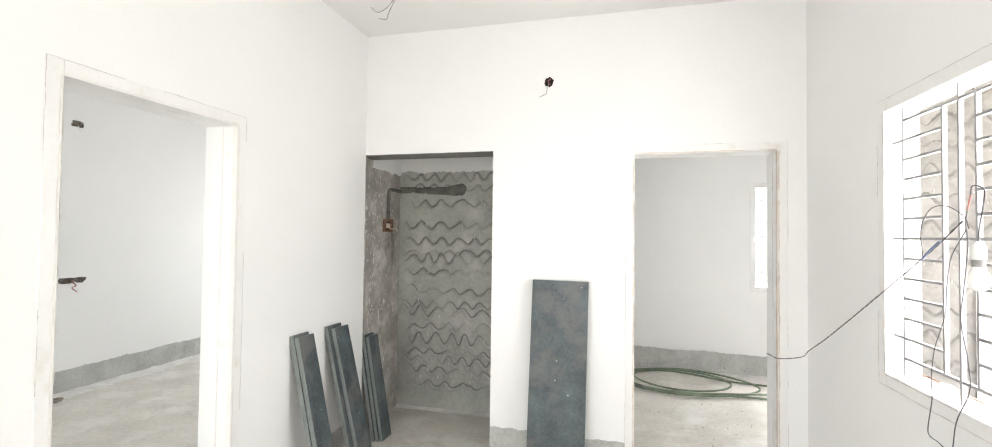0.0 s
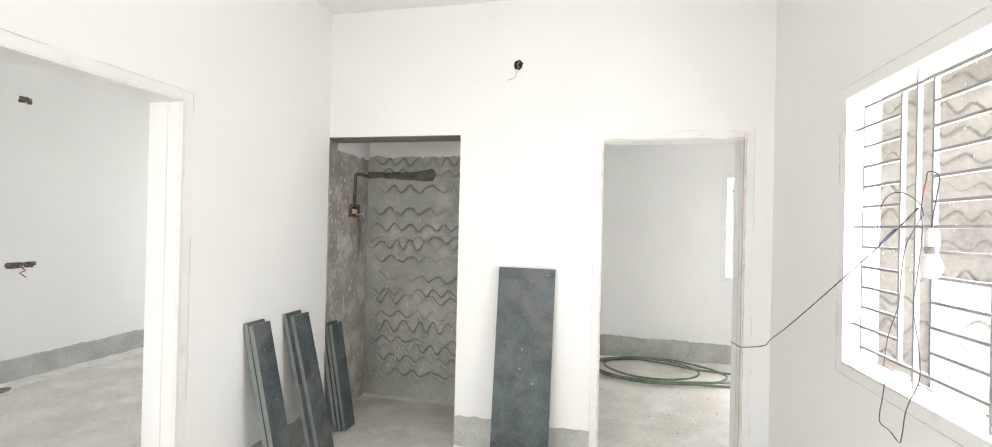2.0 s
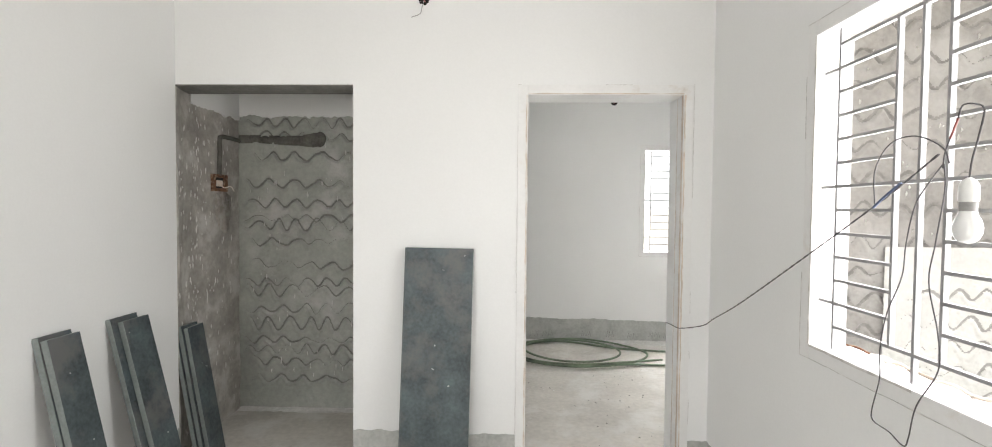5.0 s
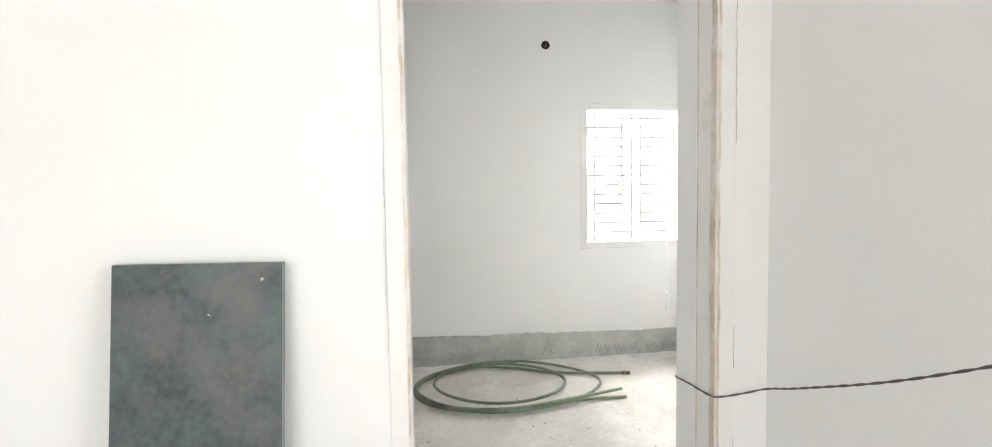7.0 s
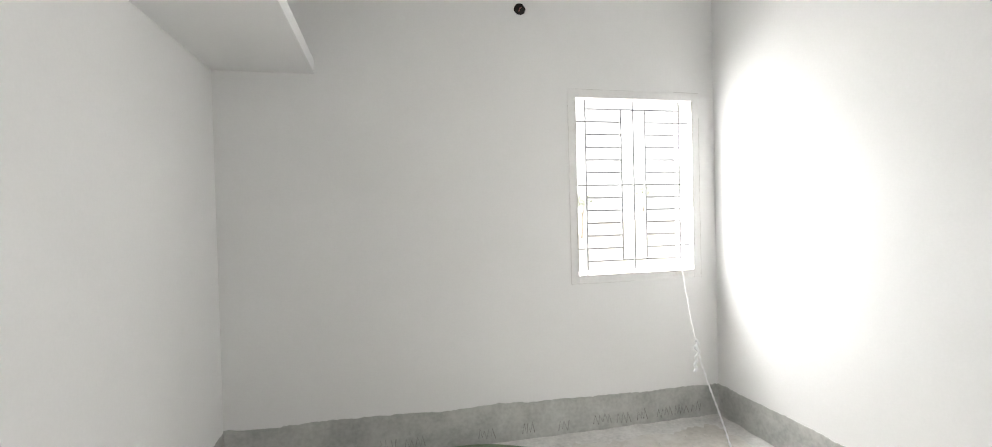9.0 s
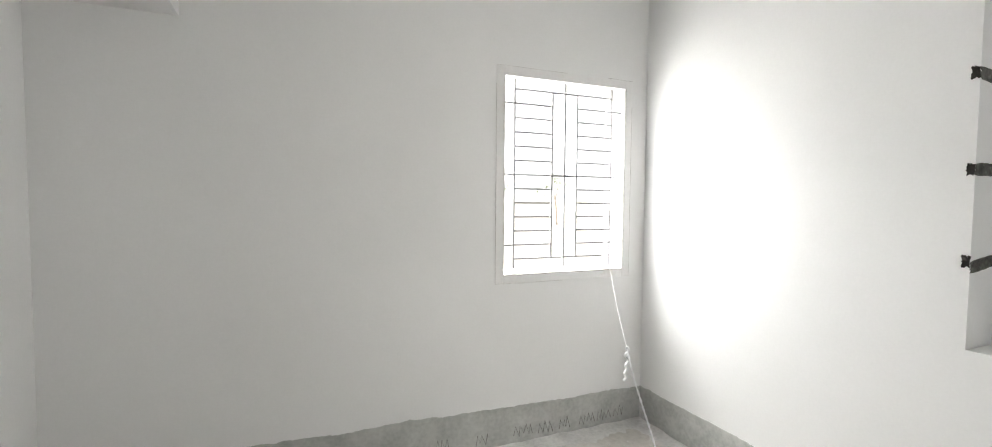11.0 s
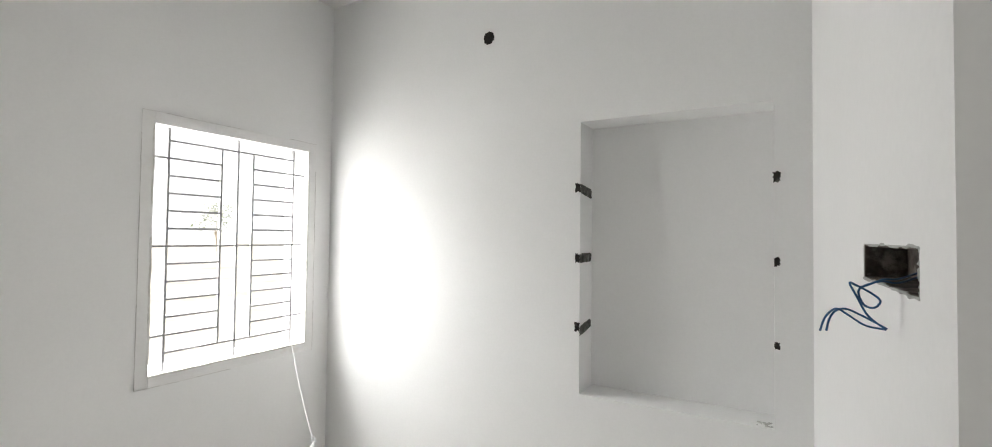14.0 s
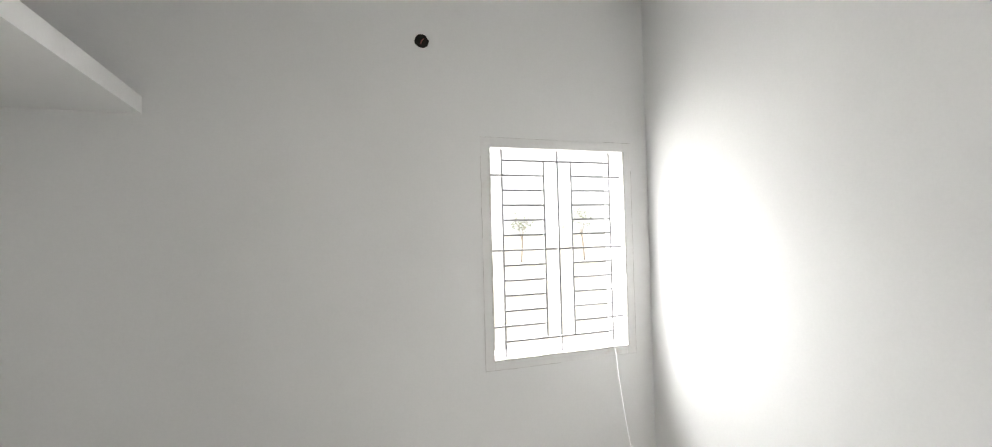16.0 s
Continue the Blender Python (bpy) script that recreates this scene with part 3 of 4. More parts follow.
door_frame("door_frame_1", (XL, D1Y0, 0), (0, 1, 0), (1, 0, 0), D1Y1 - D1Y0, D1Z, 0.085, 20, "white painted frame of the side doorway with worn edges", FW, FRAMEWORN)
door_frame("door_frame_2", (D2X0, Y1, 0), (1, 0, 0), (0, -1, 0), D2X1 - D2X0, D2Z, 0.09, 40, "white painted frame of the bedroom doorway with worn brown edges")
# plastered reveals behind the frames
solid("door_reveal_1", [(XLC, D1Y0 - FW, 0, XL - 0.086, D1Y0 - 0.004, D1Z + FW), (XLC, D1Y1 + 0.006, 0, XL - 0.086, D1Y1 + FW, D1Z + FW), (XLC, D1Y0 - 0.004, D1Z + 0.004, XL - 0.086, D1Y1 + 0.006, D1Z + FW)], PAINT, label="white plastered reveal of the side doorway", category="reveal", kind="structure")
solid("door_reveal_2", [(D2X0 - FW, Y1 + 0.091, 0, D2X0 - 0.030, Y2, D2Z + FW), (D2X1 - 0.004, Y1 + 0.091, 0, D2X1 + FW, Y2, D2Z + FW), (D2X0 - 0.030, Y1 + 0.091, D2Z + 0.004, D2X1 - 0.004, Y2, D2Z + FW)], PAINT, label="white plastered reveal of the bedroom doorway", category="reveal", kind="structure")


# ---- barred windows ----
def window(name, m, w, h, depth, label, seed):
    """A frame in a wall with a welded bar grille. m: pose; local x along the wall, z up, y out of the room; origin at the clear opening's lower corner."""
    win = put(name, None, label=label, category="window", kind="structure", at=m)
    F = WF
    for n, c in (("frame_post", (-F, -0.003, -F, 0, depth, h + F)), ("frame_post", (w, -0.003, -F, w + F, depth, h + F)), ("frame_head", (0, -0.003, h, w, depth, h + F)), ("frame_sill", (0, -0.003, -F, w, depth, 0))):
        part(n, bevelled(*c, 0.004), FRAMEP, win)
    n = Vector((0, -1, 0))
    e = -0.0035
    for k, (a, b) in enumerate((((-F, e, -F), (-F, e, h + F)), ((w + F, e, -F), (w + F, e, h + F)), ((-F, e, h + F), (w + F, e, h + F)), ((-F, e, -F), (w + F, e, -F)))):
        ribbon("crack", a, b, n, 0.0019, CRACK, 0.002, 0.0012, 0.25, seed + k, parent=win)
    for k, (a, b) in enumerate((((0.004, e, 0), (0.004, e, h)), ((w - 0.004, e, 0), (w - 0.004, e, h)), ((0, e, -0.004), (w, e, -0.004)))):
        ribbon("worn_arris", (a[0] - (0.008 if k == 0 else -0.008 if k == 1 else 0), a[1], a[2]), (b[0] - (0.008 if k == 0 else -0.008 if k == 1 else 0), b[1], b[2]), n, 0.009, SILLWORN, 0.003, 0.0012, 0.2, seed + 10 + k, parent=win, label="worn grey edge")
    grille = put("grille", None, win, "grey painted welded steel bars")
    yb = 0.035
    v = [0.074 / 0.806 * w, 0.318 / 0.806 * w, 0.403 / 0.806 * w, 0.486 / 0.806 * w, 0.732 / 0.806 * w]
    z0, step = 0.082, 0.0797

    def bar(p, q):
        up = abs(q[2] - p[2]) > 0.1
        t, d = 0.0048, 0.007
        c = (p[0] - t, p[1] - d, p[2], p[0] + t, p[1] + d, q[2]) if up else (p[0], p[1] - d, p[2] - t, q[0], p[1] + d, p[2] + t)
        vs, fs = boxes([c])
        put("bar", mesh_of("bar", vs, fs, STEELP), grille)
    for i, x in enumerate(v):
        full = i in (0, 2, 4)
        bar((x, yb, 0.002 if full else z0), (x, yb, h - 0.002 if full else z0 + 12 * step))
    for i in range(13):
        z = z0 + i * step
        y = yb - 0.002
        if i in (0, 12):
            bar((v[0], y, z), (v[4], y, z))
        elif i == 6:
            bar((0.002, y, z), (w - 0.002, y, z))
        else:
            bar((0.002 if i in (1, 11) else v[0], y, z), (v[1], y, z))
            bar((v[3], y, z), (w - 0.002 if i in (1, 11) else v[4], y, z))
    return win


window("window_1", pose(XR, WA1, WZ0, 0, 0, -90), WA1 - WA0, WZ1 - WZ0, XRO - XR + 0.002, "white framed hall window opening with grey steel bars", 60)
window("window_2", pose(WB0, BY1, VZ0), WB1 - WB0, VZ1 - VZ0, OUT + 0.002, "white framed bedroom window opening with grey steel bars", 80)

# ---- bare plaster at the foot of the walls ----
bands = [
    ((NX1, Y1), (-0.0 + D2X0 - FW, Y1), (0, -1), 0.205), ((D2X1 + FW, Y1), (XR, Y1), (0, -1), 0.19), ((XL, f1[1]), (XL, Y1 - 0.004), (1, 0), 0.20), ((XL, YF), (XL, f1[0]), (1, 0), 0.2),
    ((XR, YF), (XR, Y1), (-1, 0), 0.19), ((BX0, BY1), (BX1, BY1), (0, -1), 0.262), ((BX1, Y2), (BX1, BY1), (-1, 0), 0.214), ((BX0, Y2), (BX0, BY1), (1, 0), 0.205),
    ((BX0, Y2), (D2X0 - FW, Y2), (0, 1), 0.2), ((D2X1 + FW, Y2), (BX1, Y2), (0, 1), 0.2), ((CX0, CY0), (CX0, CY1), (1, 0), 0.215)]
for i, (a, b, n, hh) in enumerate(bands):
    ragged_band("baseboard", a, b, n, hh, {5: 0.212, 7: 0.262}.get(i, hh), CEMENT, i + 1, label="bare grey cement band along the foot of the wall", category="baseboard", kind="structure")


def lime_line(a, b, n, seed, width=0.05):
    """Whitewash spilt on the floor along a wall."""
    a, b, n = Vector((*a, 0)), Vector((*b, 0)), Vector((*n, 0))
    d = b - a
    count = int(d.length / 0.015)
    vs, fs = [], []
    for i in range(count + 1):
        s = d.length * i / count
        w = width * (1 + 0.9 * noise.noise(Vector((seed, s * 3, 1))) + 0.5 * noise.noise(Vector((seed, s * 21, 3))))
        c = a + d * i / count
        vs += [c + n * 0.005 + Vector((0, 0, 0.012 + 0.008 * noise.noise(Vector((seed, s * 9, 6))))), c + n * 0.014 + Vector((0, 0, 0.006)), c + n * max(0.025, w + 0.03) + Vector((0, 0, 0.0008))]
        if i:
            k = 3 * i
            fs += [[k - 3, k - 2, k + 1, k], [k - 2, k - 1, k + 2, k + 1]]
    put("floor_trim", mesh_of("floor_trim", vs, fs, LIME, True), label="pale mortar and whitewash fillet along the floor edge", category="trim", kind="structure")


lime_line((BX0, BY1), (BX1, BY1), (0, -1), 1, 0.10)
lime_line((BX1, Y2), (BX1, BY1), (-1, 0), 2, 0.09)
lime_line((CX0, CY0), (CX0, CY1), (1, 0), 3, 0.17)
lime_line((NX1, Y1), (D2X0 - FW, Y1), (0, -1), 4, 0.015)
lime_line((-1.73, NY - 0.012), (NX1, NY - 0.012), (0, -1), 5, 0.03)


# ---- slate slabs ----
def slab(width, thick, length, seed):
    """A sawn slab: local x from -thick to 0, y from 0 to width, z from 0 to length."""
    bm = bevelled(-thick, 0, 0, 0, width, length, 0.0015, 1)
    me = bpy.data.meshes.new("slab")
    bm.to_mesh(me)
    bm.free()
    me.materials.append(SLATE)
    me.materials.append(SLATE_EDGE)
    me.polygons.foreach_set("material_index", [0 if abs(p.normal.x) > 0.9 else 1 for p in me.polygons])
    return me


def scuffs(ob, width, length, seed, count):
    """Pale scuff marks and chips on a slab's face."""
    rng = random.Random(seed)
    for i in range(count):
        y, z = rng.uniform(0.12, 0.88) * width, rng.uniform(0.35, 0.97) * length
        w, h, a = rng.uniform(0.004, 0.018), rng.uniform(0.0015, 0.005), rng.uniform(-0.6, 0.6)
        vs = []
        for k in range(9):
            b = 6.283 * k / 9
            u, v = w * math.cos(b) * rng.uniform(0.6, 1.1), h * math.sin(b) * rng.uniform(0.6, 1.1)
            vs.append((0.0006, y + u * math.cos(a) - v * math.sin(a), z + u * math.sin(a) + v * math.cos(a)))
        vs.append((0.0012, y, z))
        put("scuff", mesh_of("scuff", vs, [[k, (k + 1) % 9, 9] for k in range(9)], SCUFF), ob, "pale scuff")


def stack(wall_x, base_x, y0, width, lengths, thick, turn, group):
    for i, (L, dy) in enumerate(lengths):
        lean = math.asin((base_x - wall_x - thick * len(lengths)) / L)
        m = pose(base_x - i * (thick + 0.005) / math.cos(lean), y0 + dy, thick * math.sin(lean) + 0.0005, 0, 0, turn) @ pose(0, 0, 0, 0, -math.degrees(lean), 0)
        ob = put("stone_slab", slab(width, thick, L, i), label="narrow dark slate slab leaning in a stack on the wall", category="stone slab", group=group, at=m)
        if i == 0:
            scuffs(ob, width, L, int(100 * y0), 2)


stack(XL, -1.395, 2.79, 0.145, [(0.935, 0.0), (0.945, -0.004)], 0.028, 0, "narrow slate slabs on the wall")
stack(XL, -1.385, 3.16, 0.160, [(0.925, 0.0), (0.942, -0.035)], 0.026, 0, "narrow slate slabs on the wall")
stack(-1.685, -1.485, 3.625, 0.14, [(0.765, 0.0), (0.775, -0.012), (0.765, -0.02)], 0.023, 0, "narrow slate slabs on the wall")
for i, (dx, L) in enumerate(((0.0, 1.235), (-0.010, 1.232))):
    lean = math.degrees(math.asin(0.115 / L))
    ob = put("stone_slab", slab(0.362, 0.02, L, i), label="wide dark slate slab leaning on the white wall", category="stone slab", group="wide slate slabs",
        at=pose(-0.385 + dx, 3.447 + i * 0.0215, 0.0025) @ pose(0, 0, 0, -lean, 0.7, 0) @ pose(0, 0, 0, 0, 0, -90) )
    if i == 0:
        scuffs(ob, 0.362, L, 9, 5)


# ---- garden hose in the bedroom ----
def hose():
    loops = [
        [(1.80, 5.857), (1.50, 5.90), (1.25, 5.96), (0.98, 6.10), (0.68, 6.17), (0.35, 6.02), (0.20, 5.78), (0.33, 5.50), (0.70, 5.33), (1.10, 5.36), (1.42, 5.52), (1.55, 5.76), (1.38, 6.02), (1.08, 6.20), (0.78, 6.23), (0.48, 6.10),
         (0.345, 5.86), (0.43, 5.62), (0.66, 5.45), (0.95, 5.43), (1.20, 5.57), (1.29, 5.78), (1.17, 6.00), (0.90, 6.14), (0.60, 6.14), (0.30, 5.97), (0.22, 5.72), (0.42, 5.42), (0.80, 5.31), (1.20, 5.38), (1.62, 5.49)],
        [(1.63, 5.435), (1.32, 5.43), (0.98, 5.345), (0.62, 5.36), (0.30, 5.56), (0.235, 5.83), (0.42, 6.08), (0.74, 6.205), (1.02, 6.19)]]
    for k, pts in enumerate(loops):
        ob = put("garden_hose", None, label="loosely coiled dull green hose lying on the bedroom floor", category="hose", group="hoses on the bedroom floor")
        rng = random.Random(k)
        path = smooth_path([(x, y, 0.012 + 0.0011 * i + (0.012 if k else 0) * (i > 1) + rng.uniform(0, 0.004)) for i, (x, y) in enumerate(pts)], 6)
        vs, fs = tube(path, 0.0102, 10)
        put("tube", mesh_of("tube", vs, fs, GREEN, True), ob)
        if k == 0:
            vs, fs = tube([Vector((1.775, 5.862, 0.0135)), Vector((1.835, 5.850, 0.0135))], 0.0135, 10)
            put("nozzle", mesh_of("nozzle", vs, fs, RUST), ob, "reddish brown hose end")


hose()
cable("pipe_offcut", [(-4.74, 3.28, 0.012), (-4.73, 3.44, 0.012), (-4.70, 3.58, 0.013), (-4.65, 3.64, 0.014), (-4.61, 3.56, 0.013), (-4.63, 3.40, 0.012), (-4.65, 3.26, 0.012)], 0.010, BARK, label="short bent brown pipe offcut on the side room floor", category="pipe")


# ---- holes and slots hacked into the walls ----
def hacked_hole(name, m, w, h, seed, mat=HOLE, label="", ragged=0.12, round_hole=False, wires=()):
    """A hacked opening laid on a wall, not cut in: ragged rim, the shade of its depth put into the dark mat. m: local x
    along the wall, z up, -y into the room.
    """
    rng = random.Random(seed)
    ob = put(name, None, label=label, category="wall hole", at=m)
    n = 28
    rim = []
    for i in range(n):
        a = 2 * math.pi * i / n
        c, s = math.cos(a), math.sin(a)
        k = 1.0 if round_hole else 1 / max(abs(c), abs(s))
        k *= 1 + rng.uniform(-ragged, ragged)
        rim.append((k * c * w / 2, k * s * h / 2))
    vs, fs = [], []
    for d, f in ((-0.0004, 1.06), (-0.003, 1.0), (-0.0012, 0.86), (-0.0006, 0.4)):
        vs += [(x * f, d, z * f) for x, z in rim]
    for r in range(3):
        fs += [[r * n + i, r * n + (i + 1) % n, (r + 1) * n + (i + 1) % n, (r + 1) * n + i] for i in range(n)]
    vs.append((0, -0.0005, 0))
    fs += [[3 * n + i, 3 * n + (i + 1) % n, 4 * n] for i in range(n)]
    put("dark_face", mesh_of("dark_face", vs, fs, mat), ob)
    for path, r, wm in wires:
        v2, f2_ = tube(smooth_path(path), r, 6)
        put("wire", mesh_of("wire", v2, f2_, wm, True), ob)
    return ob


hacked_hole("wall_hole", pose(-0.286, Y1, 2.567), 0.058, 0.062, 1, label="round hacked conduit hole with a loose wire", round_hole=True,
            wires=[([(0, -0.003, -0.01), (-0.01, -0.012, -0.05), (-0.02, -0.015, -0.085), (-0.065, -0.02, -0.105)], 0.002, GREYW), ([(0.01, -0.002, 0.02), (-0.005, -0.012, 0.0), (0.008, -0.003, -0.02)], 0.003, REDW)])
hacked_hole("wall_hole", pose(1.305, BY1, 2.602), 0.066, 0.066, 2, label="round dark conduit hole in the bedroom wall", round_hole=True, ragged=0.06,
            wires=[([(0.01, -0.002, 0.012), (0.0, -0.008, 0.0), (-0.006, -0.003, -0.015)], 0.003, REDW)])
hacked_hole("wall_hole", pose(BX1, 5.16, 2.60, 0, 0, -90), 0.058, 0.062, 3, label="round dark conduit hole in the bedroom wall", round_hole=True, ragged=0.08)
hacked_hole("wall_slot", pose(CX0, 3.83, 2.54, 0, 0, 90), 0.10, 0.055, 4, mat=HACK, label="small hacked switch box slot in the white wall", wires=[([(0.0, -0.003, -0.02), (0.01, -0.02, -0.06), (0.02, -0.02, -0.075)], 0.004, WHITEW)])
hacked_hole("wall_slot", pose(CX0, 3.82, 1.045, 0, 0, 90), 0.225, 0.05, 5, mat=HACK, label="wide hacked switch box slot with loose wires", wires=[([(0.0, -0.003, -0.01), (0.02, -0.03, -0.05), (-0.02, -0.035, -0.065), (0.03, -0.03, -0.11)], 0.005, REDW), ([(0.02, -0.003, -0.01), (0.05, -0.03, -0.06), (0.0, -0.03, -0.10)], 0.004, WHITEW)])
# notches for shelves in the bedroom recess: far side wall and near edge
for i, (x, z, tilt) in enumerate(((BX1 + 0.075, 1.82, 6), (BX1 + 0.075, 1.515, 0), (BX1 + 0.075, 1.20, -8))):
    hacked_hole("shelf_notch", pose(x, QY1, z, 0, tilt, 0), 0.145, 0.040, 10 + i, mat=NOTCH, label="hacked shelf notch in the recess side", ragged=0.07)
for i, z in enumerate((1.83, 1.515, 1.21)):
    hacked_hole("shelf_notch", pose(BX1, QY1 + 0.011, z, 0, 0, -90), 0.022, 0.036, 30 + i, label="small hacked shelf notch at the recess edge", ragged=0.2)
for i, z in enumerate((1.84, 1.527, 1.22)):
    hacked_hole("shelf_notch", pose(BX1, QY0 - 0.008, z, 0, 0, -90), 0.022 - 0.003 * i, 0.036 - 0.006 * i, 20 + i, label="small hacked shelf notch at the recess edge", ragged=0.22)

# switch box slot by the bedroom door, with blue wires
slot = put("switch_slot", None, label="deep hacked switch box slot with loose blue wires", category="wall hole")
for c in ((1.2155, Y2 - 0.0595, 1.5475, 1.5545, Y2 - 0.055, 1.6025), (1.2155, Y2 - 0.055, 1.5475, 1.5545, Y2 - 0.001, 1.5505), (1.2155, Y2 - 0.055, 1.5995, 1.5545, Y2 - 0.001, 1.6025), (1.2155, Y2 - 0.055, 1.5505, 1.2185, Y2 - 0.001, 1.5995), (1.5515, Y2 - 0.055, 1.5505, 1.5545, Y2 - 0.001, 1.5995)):
    part("lining", bevelled(*c, 0.0008, 1), HACK, slot)
rng = random.Random(41)
for a, b in (((1.2155, 1.5475), (1.2155, 1.6025)), ((1.2155, 1.5475), (1.5545, 1.5475)), ((1.2155, 1.6025), (1.5545, 1.6025))):
    vs, fs = tube([Vector((a[0] + (b[0] - a[0]) * k / 16 + rng.uniform(-0.001, 0.001), Y2 - rng.uniform(0.0005, 0.003), a[1] + (b[1] - a[1]) * k / 16 + rng.uniform(-0.0012, 0.0012))) for k in range(17)], 0.0026, 6)
    put("chipped_edge", mesh_of("chipped_edge", vs, fs, CEMENT), slot, "chipped grey plaster edge")
for pts in ([(1.40, 3.757, 1.572), (1.33, 3.80, 1.562), (1.31, 3.82, 1.561), (1.3, 3.842, 1.552), (1.295, 3.854, 1.557), (1.3, 3.847, 1.541), (1.305, 3.835, 1.517), (1.31, 3.817, 1.501)],
            [(1.40, 3.757, 1.567), (1.33, 3.80, 1.557), (1.31, 3.822, 1.559), (1.3, 3.844, 1.549), (1.3, 3.84, 1.531), (1.305, 3.829, 1.527), (1.305, 3.823, 1.536), (1.3, 3.834, 1.546), (1.295, 3.851, 1.556)],
            [(1.31, 3.817, 1.501), (1.305, 3.838, 1.505), (1.3, 3.857, 1.518), (1.295, 3.868, 1.524), (1.29, 3.879, 1.514), (1.29, 3.885, 1.496)],
            [(1.31, 3.816, 1.502), (1.305, 3.84, 1.516), (1.3, 3.858, 1.524), (1.298, 3.869, 1.52), (1.295, 3.875, 1.51), (1.295, 3.878, 1.496)]):
    vs, fs = tube(smooth_path(pts), 0.0013, 8)
    put("wire", mesh_of("wire", vs, fs, BLUEW, True), slot, "blue insulated wire")

# ---- wires, cable and bulb ----
for pts in ([(-1.09, 2.98, 3.0), (-1.146, 3.0, 2.936), (-1.195, 3.0, 2.887), (-1.25, 3.0, 2.87), (-1.293, 3.0, 2.905)], [(-1.09, 2.98, 3.0), (-1.14, 3.0, 2.93), (-1.175, 3.0, 2.86), (-1.19, 3.0, 2.821), (-1.237, 3.0, 2.83)]):
    cable("ceiling_wire", pts, 0.0025, GREYW, label="thin grey wire hanging from the ceiling", category="wire", group="ceiling wires")


def twisted(name, points, r, pitch, mat, **tags):
    """A twisted pair along a curve."""
    path = smooth_path(points, 24)
    ob = put(name, None, **tags)
    for ph in (0, math.pi):
        out, s = [], 0.0
        for i, c in enumerate(path):
            if i:
                s += (c - path[i - 1]).length
            d = (path[min(i + 1, len(path) - 1)] - path[max(i - 1, 0)]).normalized()
            u = d.cross(Vector((0.2, 0.1, 0.97))).normalized()
            w = d.cross(u)
            a = 2 * math.pi * s / pitch + ph
            out.append(c + r * 0.95 * (math.cos(a) * u + math.sin(a) * w))
        vs, fs = tube(out, r, 6)
        put("strand", mesh_of("strand", vs, fs, mat, True), ob)
    return ob


twisted("power_cable", [(1.225, 2.20, 1.585), (1.215, 2.37, 1.47), (1.20, 2.75, 1.245), (1.19, 3.12, 1.035), (1.20, 3.40, 0.905), (1.225, 3.55, 0.842), (1.19, 3.585, 0.820), (1.12, 3.598, 0.808), (1.098, 3.62, 0.806), (1.097, 3.72, 0.80), (1.10, 3.80, 0.79), (1.13, 3.82, 0.77), (1.30, 3.825, 0.60), (1.45, 3.83, 0.25), (1.50, 3.86, 0.01)], 0.0016, 0.085, BLACKW,
        label="dark twisted power cable strung from window bars to doorway", category="cable")
cable("cable_tape", [(1.217, 2.30, 1.52), (1.213, 2.35, 1.485), (1.213, 2.39, 1.455)], 0.0036, TAPEW, label="dark blue taped joint on the power cable", category="tape")
cable("cable_riser", [(1.225, 2.188, 1.55), (1.22, 2.178, 1.585), (1.212, 2.157, 1.617)], 0.0018, BLACKW, label="dark wire rising along the window bars", category="cable")
cable("cable_loop", [(1.213, 2.385, 1.465), (1.20, 2.37, 1.56), (1.20, 2.32, 1.625), (1.20, 2.24, 1.635), (1.215, 2.18, 1.60), (1.22, 2.165, 1.56)], 0.0017, BLACKW, label="loose dark cable loop by the window", category="cable")
cable("cable_tail", [(1.235, 2.20, 1.56), (1.235, 2.235, 1.52), (1.23, 2.27, 1.46), (1.235, 2.30, 1.36), (1.235, 2.31, 1.27), (1.225, 2.345, 1.16), (1.22, 2.357, 1.06), (1.22, 2.355, 0.98), (1.222, 2.382, 0.88), (1.222, 2.375, 0.85), (1.222, 2.32, 0.845), (1.222, 2.27, 0.83), (1.222, 2.255, 0.86), (1.222, 2.235, 0.95), (1.225, 2.18, 1.06), (1.225, 2.185, 1.15), (1.225, 2.215, 1.27), (1.225, 2.20, 1.37), (1.225, 2.18, 1.50), (1.225, 2.185, 1.56)], 0.0017, BLACKW,
      label="dark twin cable hanging in a long loop below the window", category="cable")
cable("red_wire", [(1.212, 2.157, 1.617), (1.208, 2.142, 1.64), (1.205, 2.13, 1.66)], 0.0024, REDW, label="short red wire at the window bars", category="wire")
cable("bulb_wire", [(1.205, 2.13, 1.66), (1.20, 2.115, 1.685), (1.20, 2.085, 1.682), (1.20, 2.065, 1.665), (1.20, 2.075, 1.61), (1.20, 2.088, 1.56), (1.20, 2.093, 1.52)], 0.002, BLACKW, label="dark wire holding a bare light bulb", category="wire")
bulb = put("light_bulb", None, label="white unlit bulb hanging from a wire at the window", category="light bulb", at=pose(1.20, 2.093, 1.375))
for n, prof, mat in (("globe", [(0.0005, 0.0), (0.014, 0.002), (0.024, 0.010), (0.030, 0.024), (0.031, 0.036), (0.027, 0.052), (0.020, 0.064), (0.0185, 0.072)], GLASSB), ("collar", [(0.0185, 0.072), (0.019, 0.090), (0.0165, 0.092)], GREYW), ("holder", [(0.0175, 0.092), (0.021, 0.095), (0.021, 0.128), (0.016, 0.138), (0.006, 0.146), (0.0005, 0.147)], WHITEP)):
    vs, fs = lathe([(0.85 * r, z) for r, z in prof])
    put(n, mesh_of(n, vs, fs, mat, True), bulb)

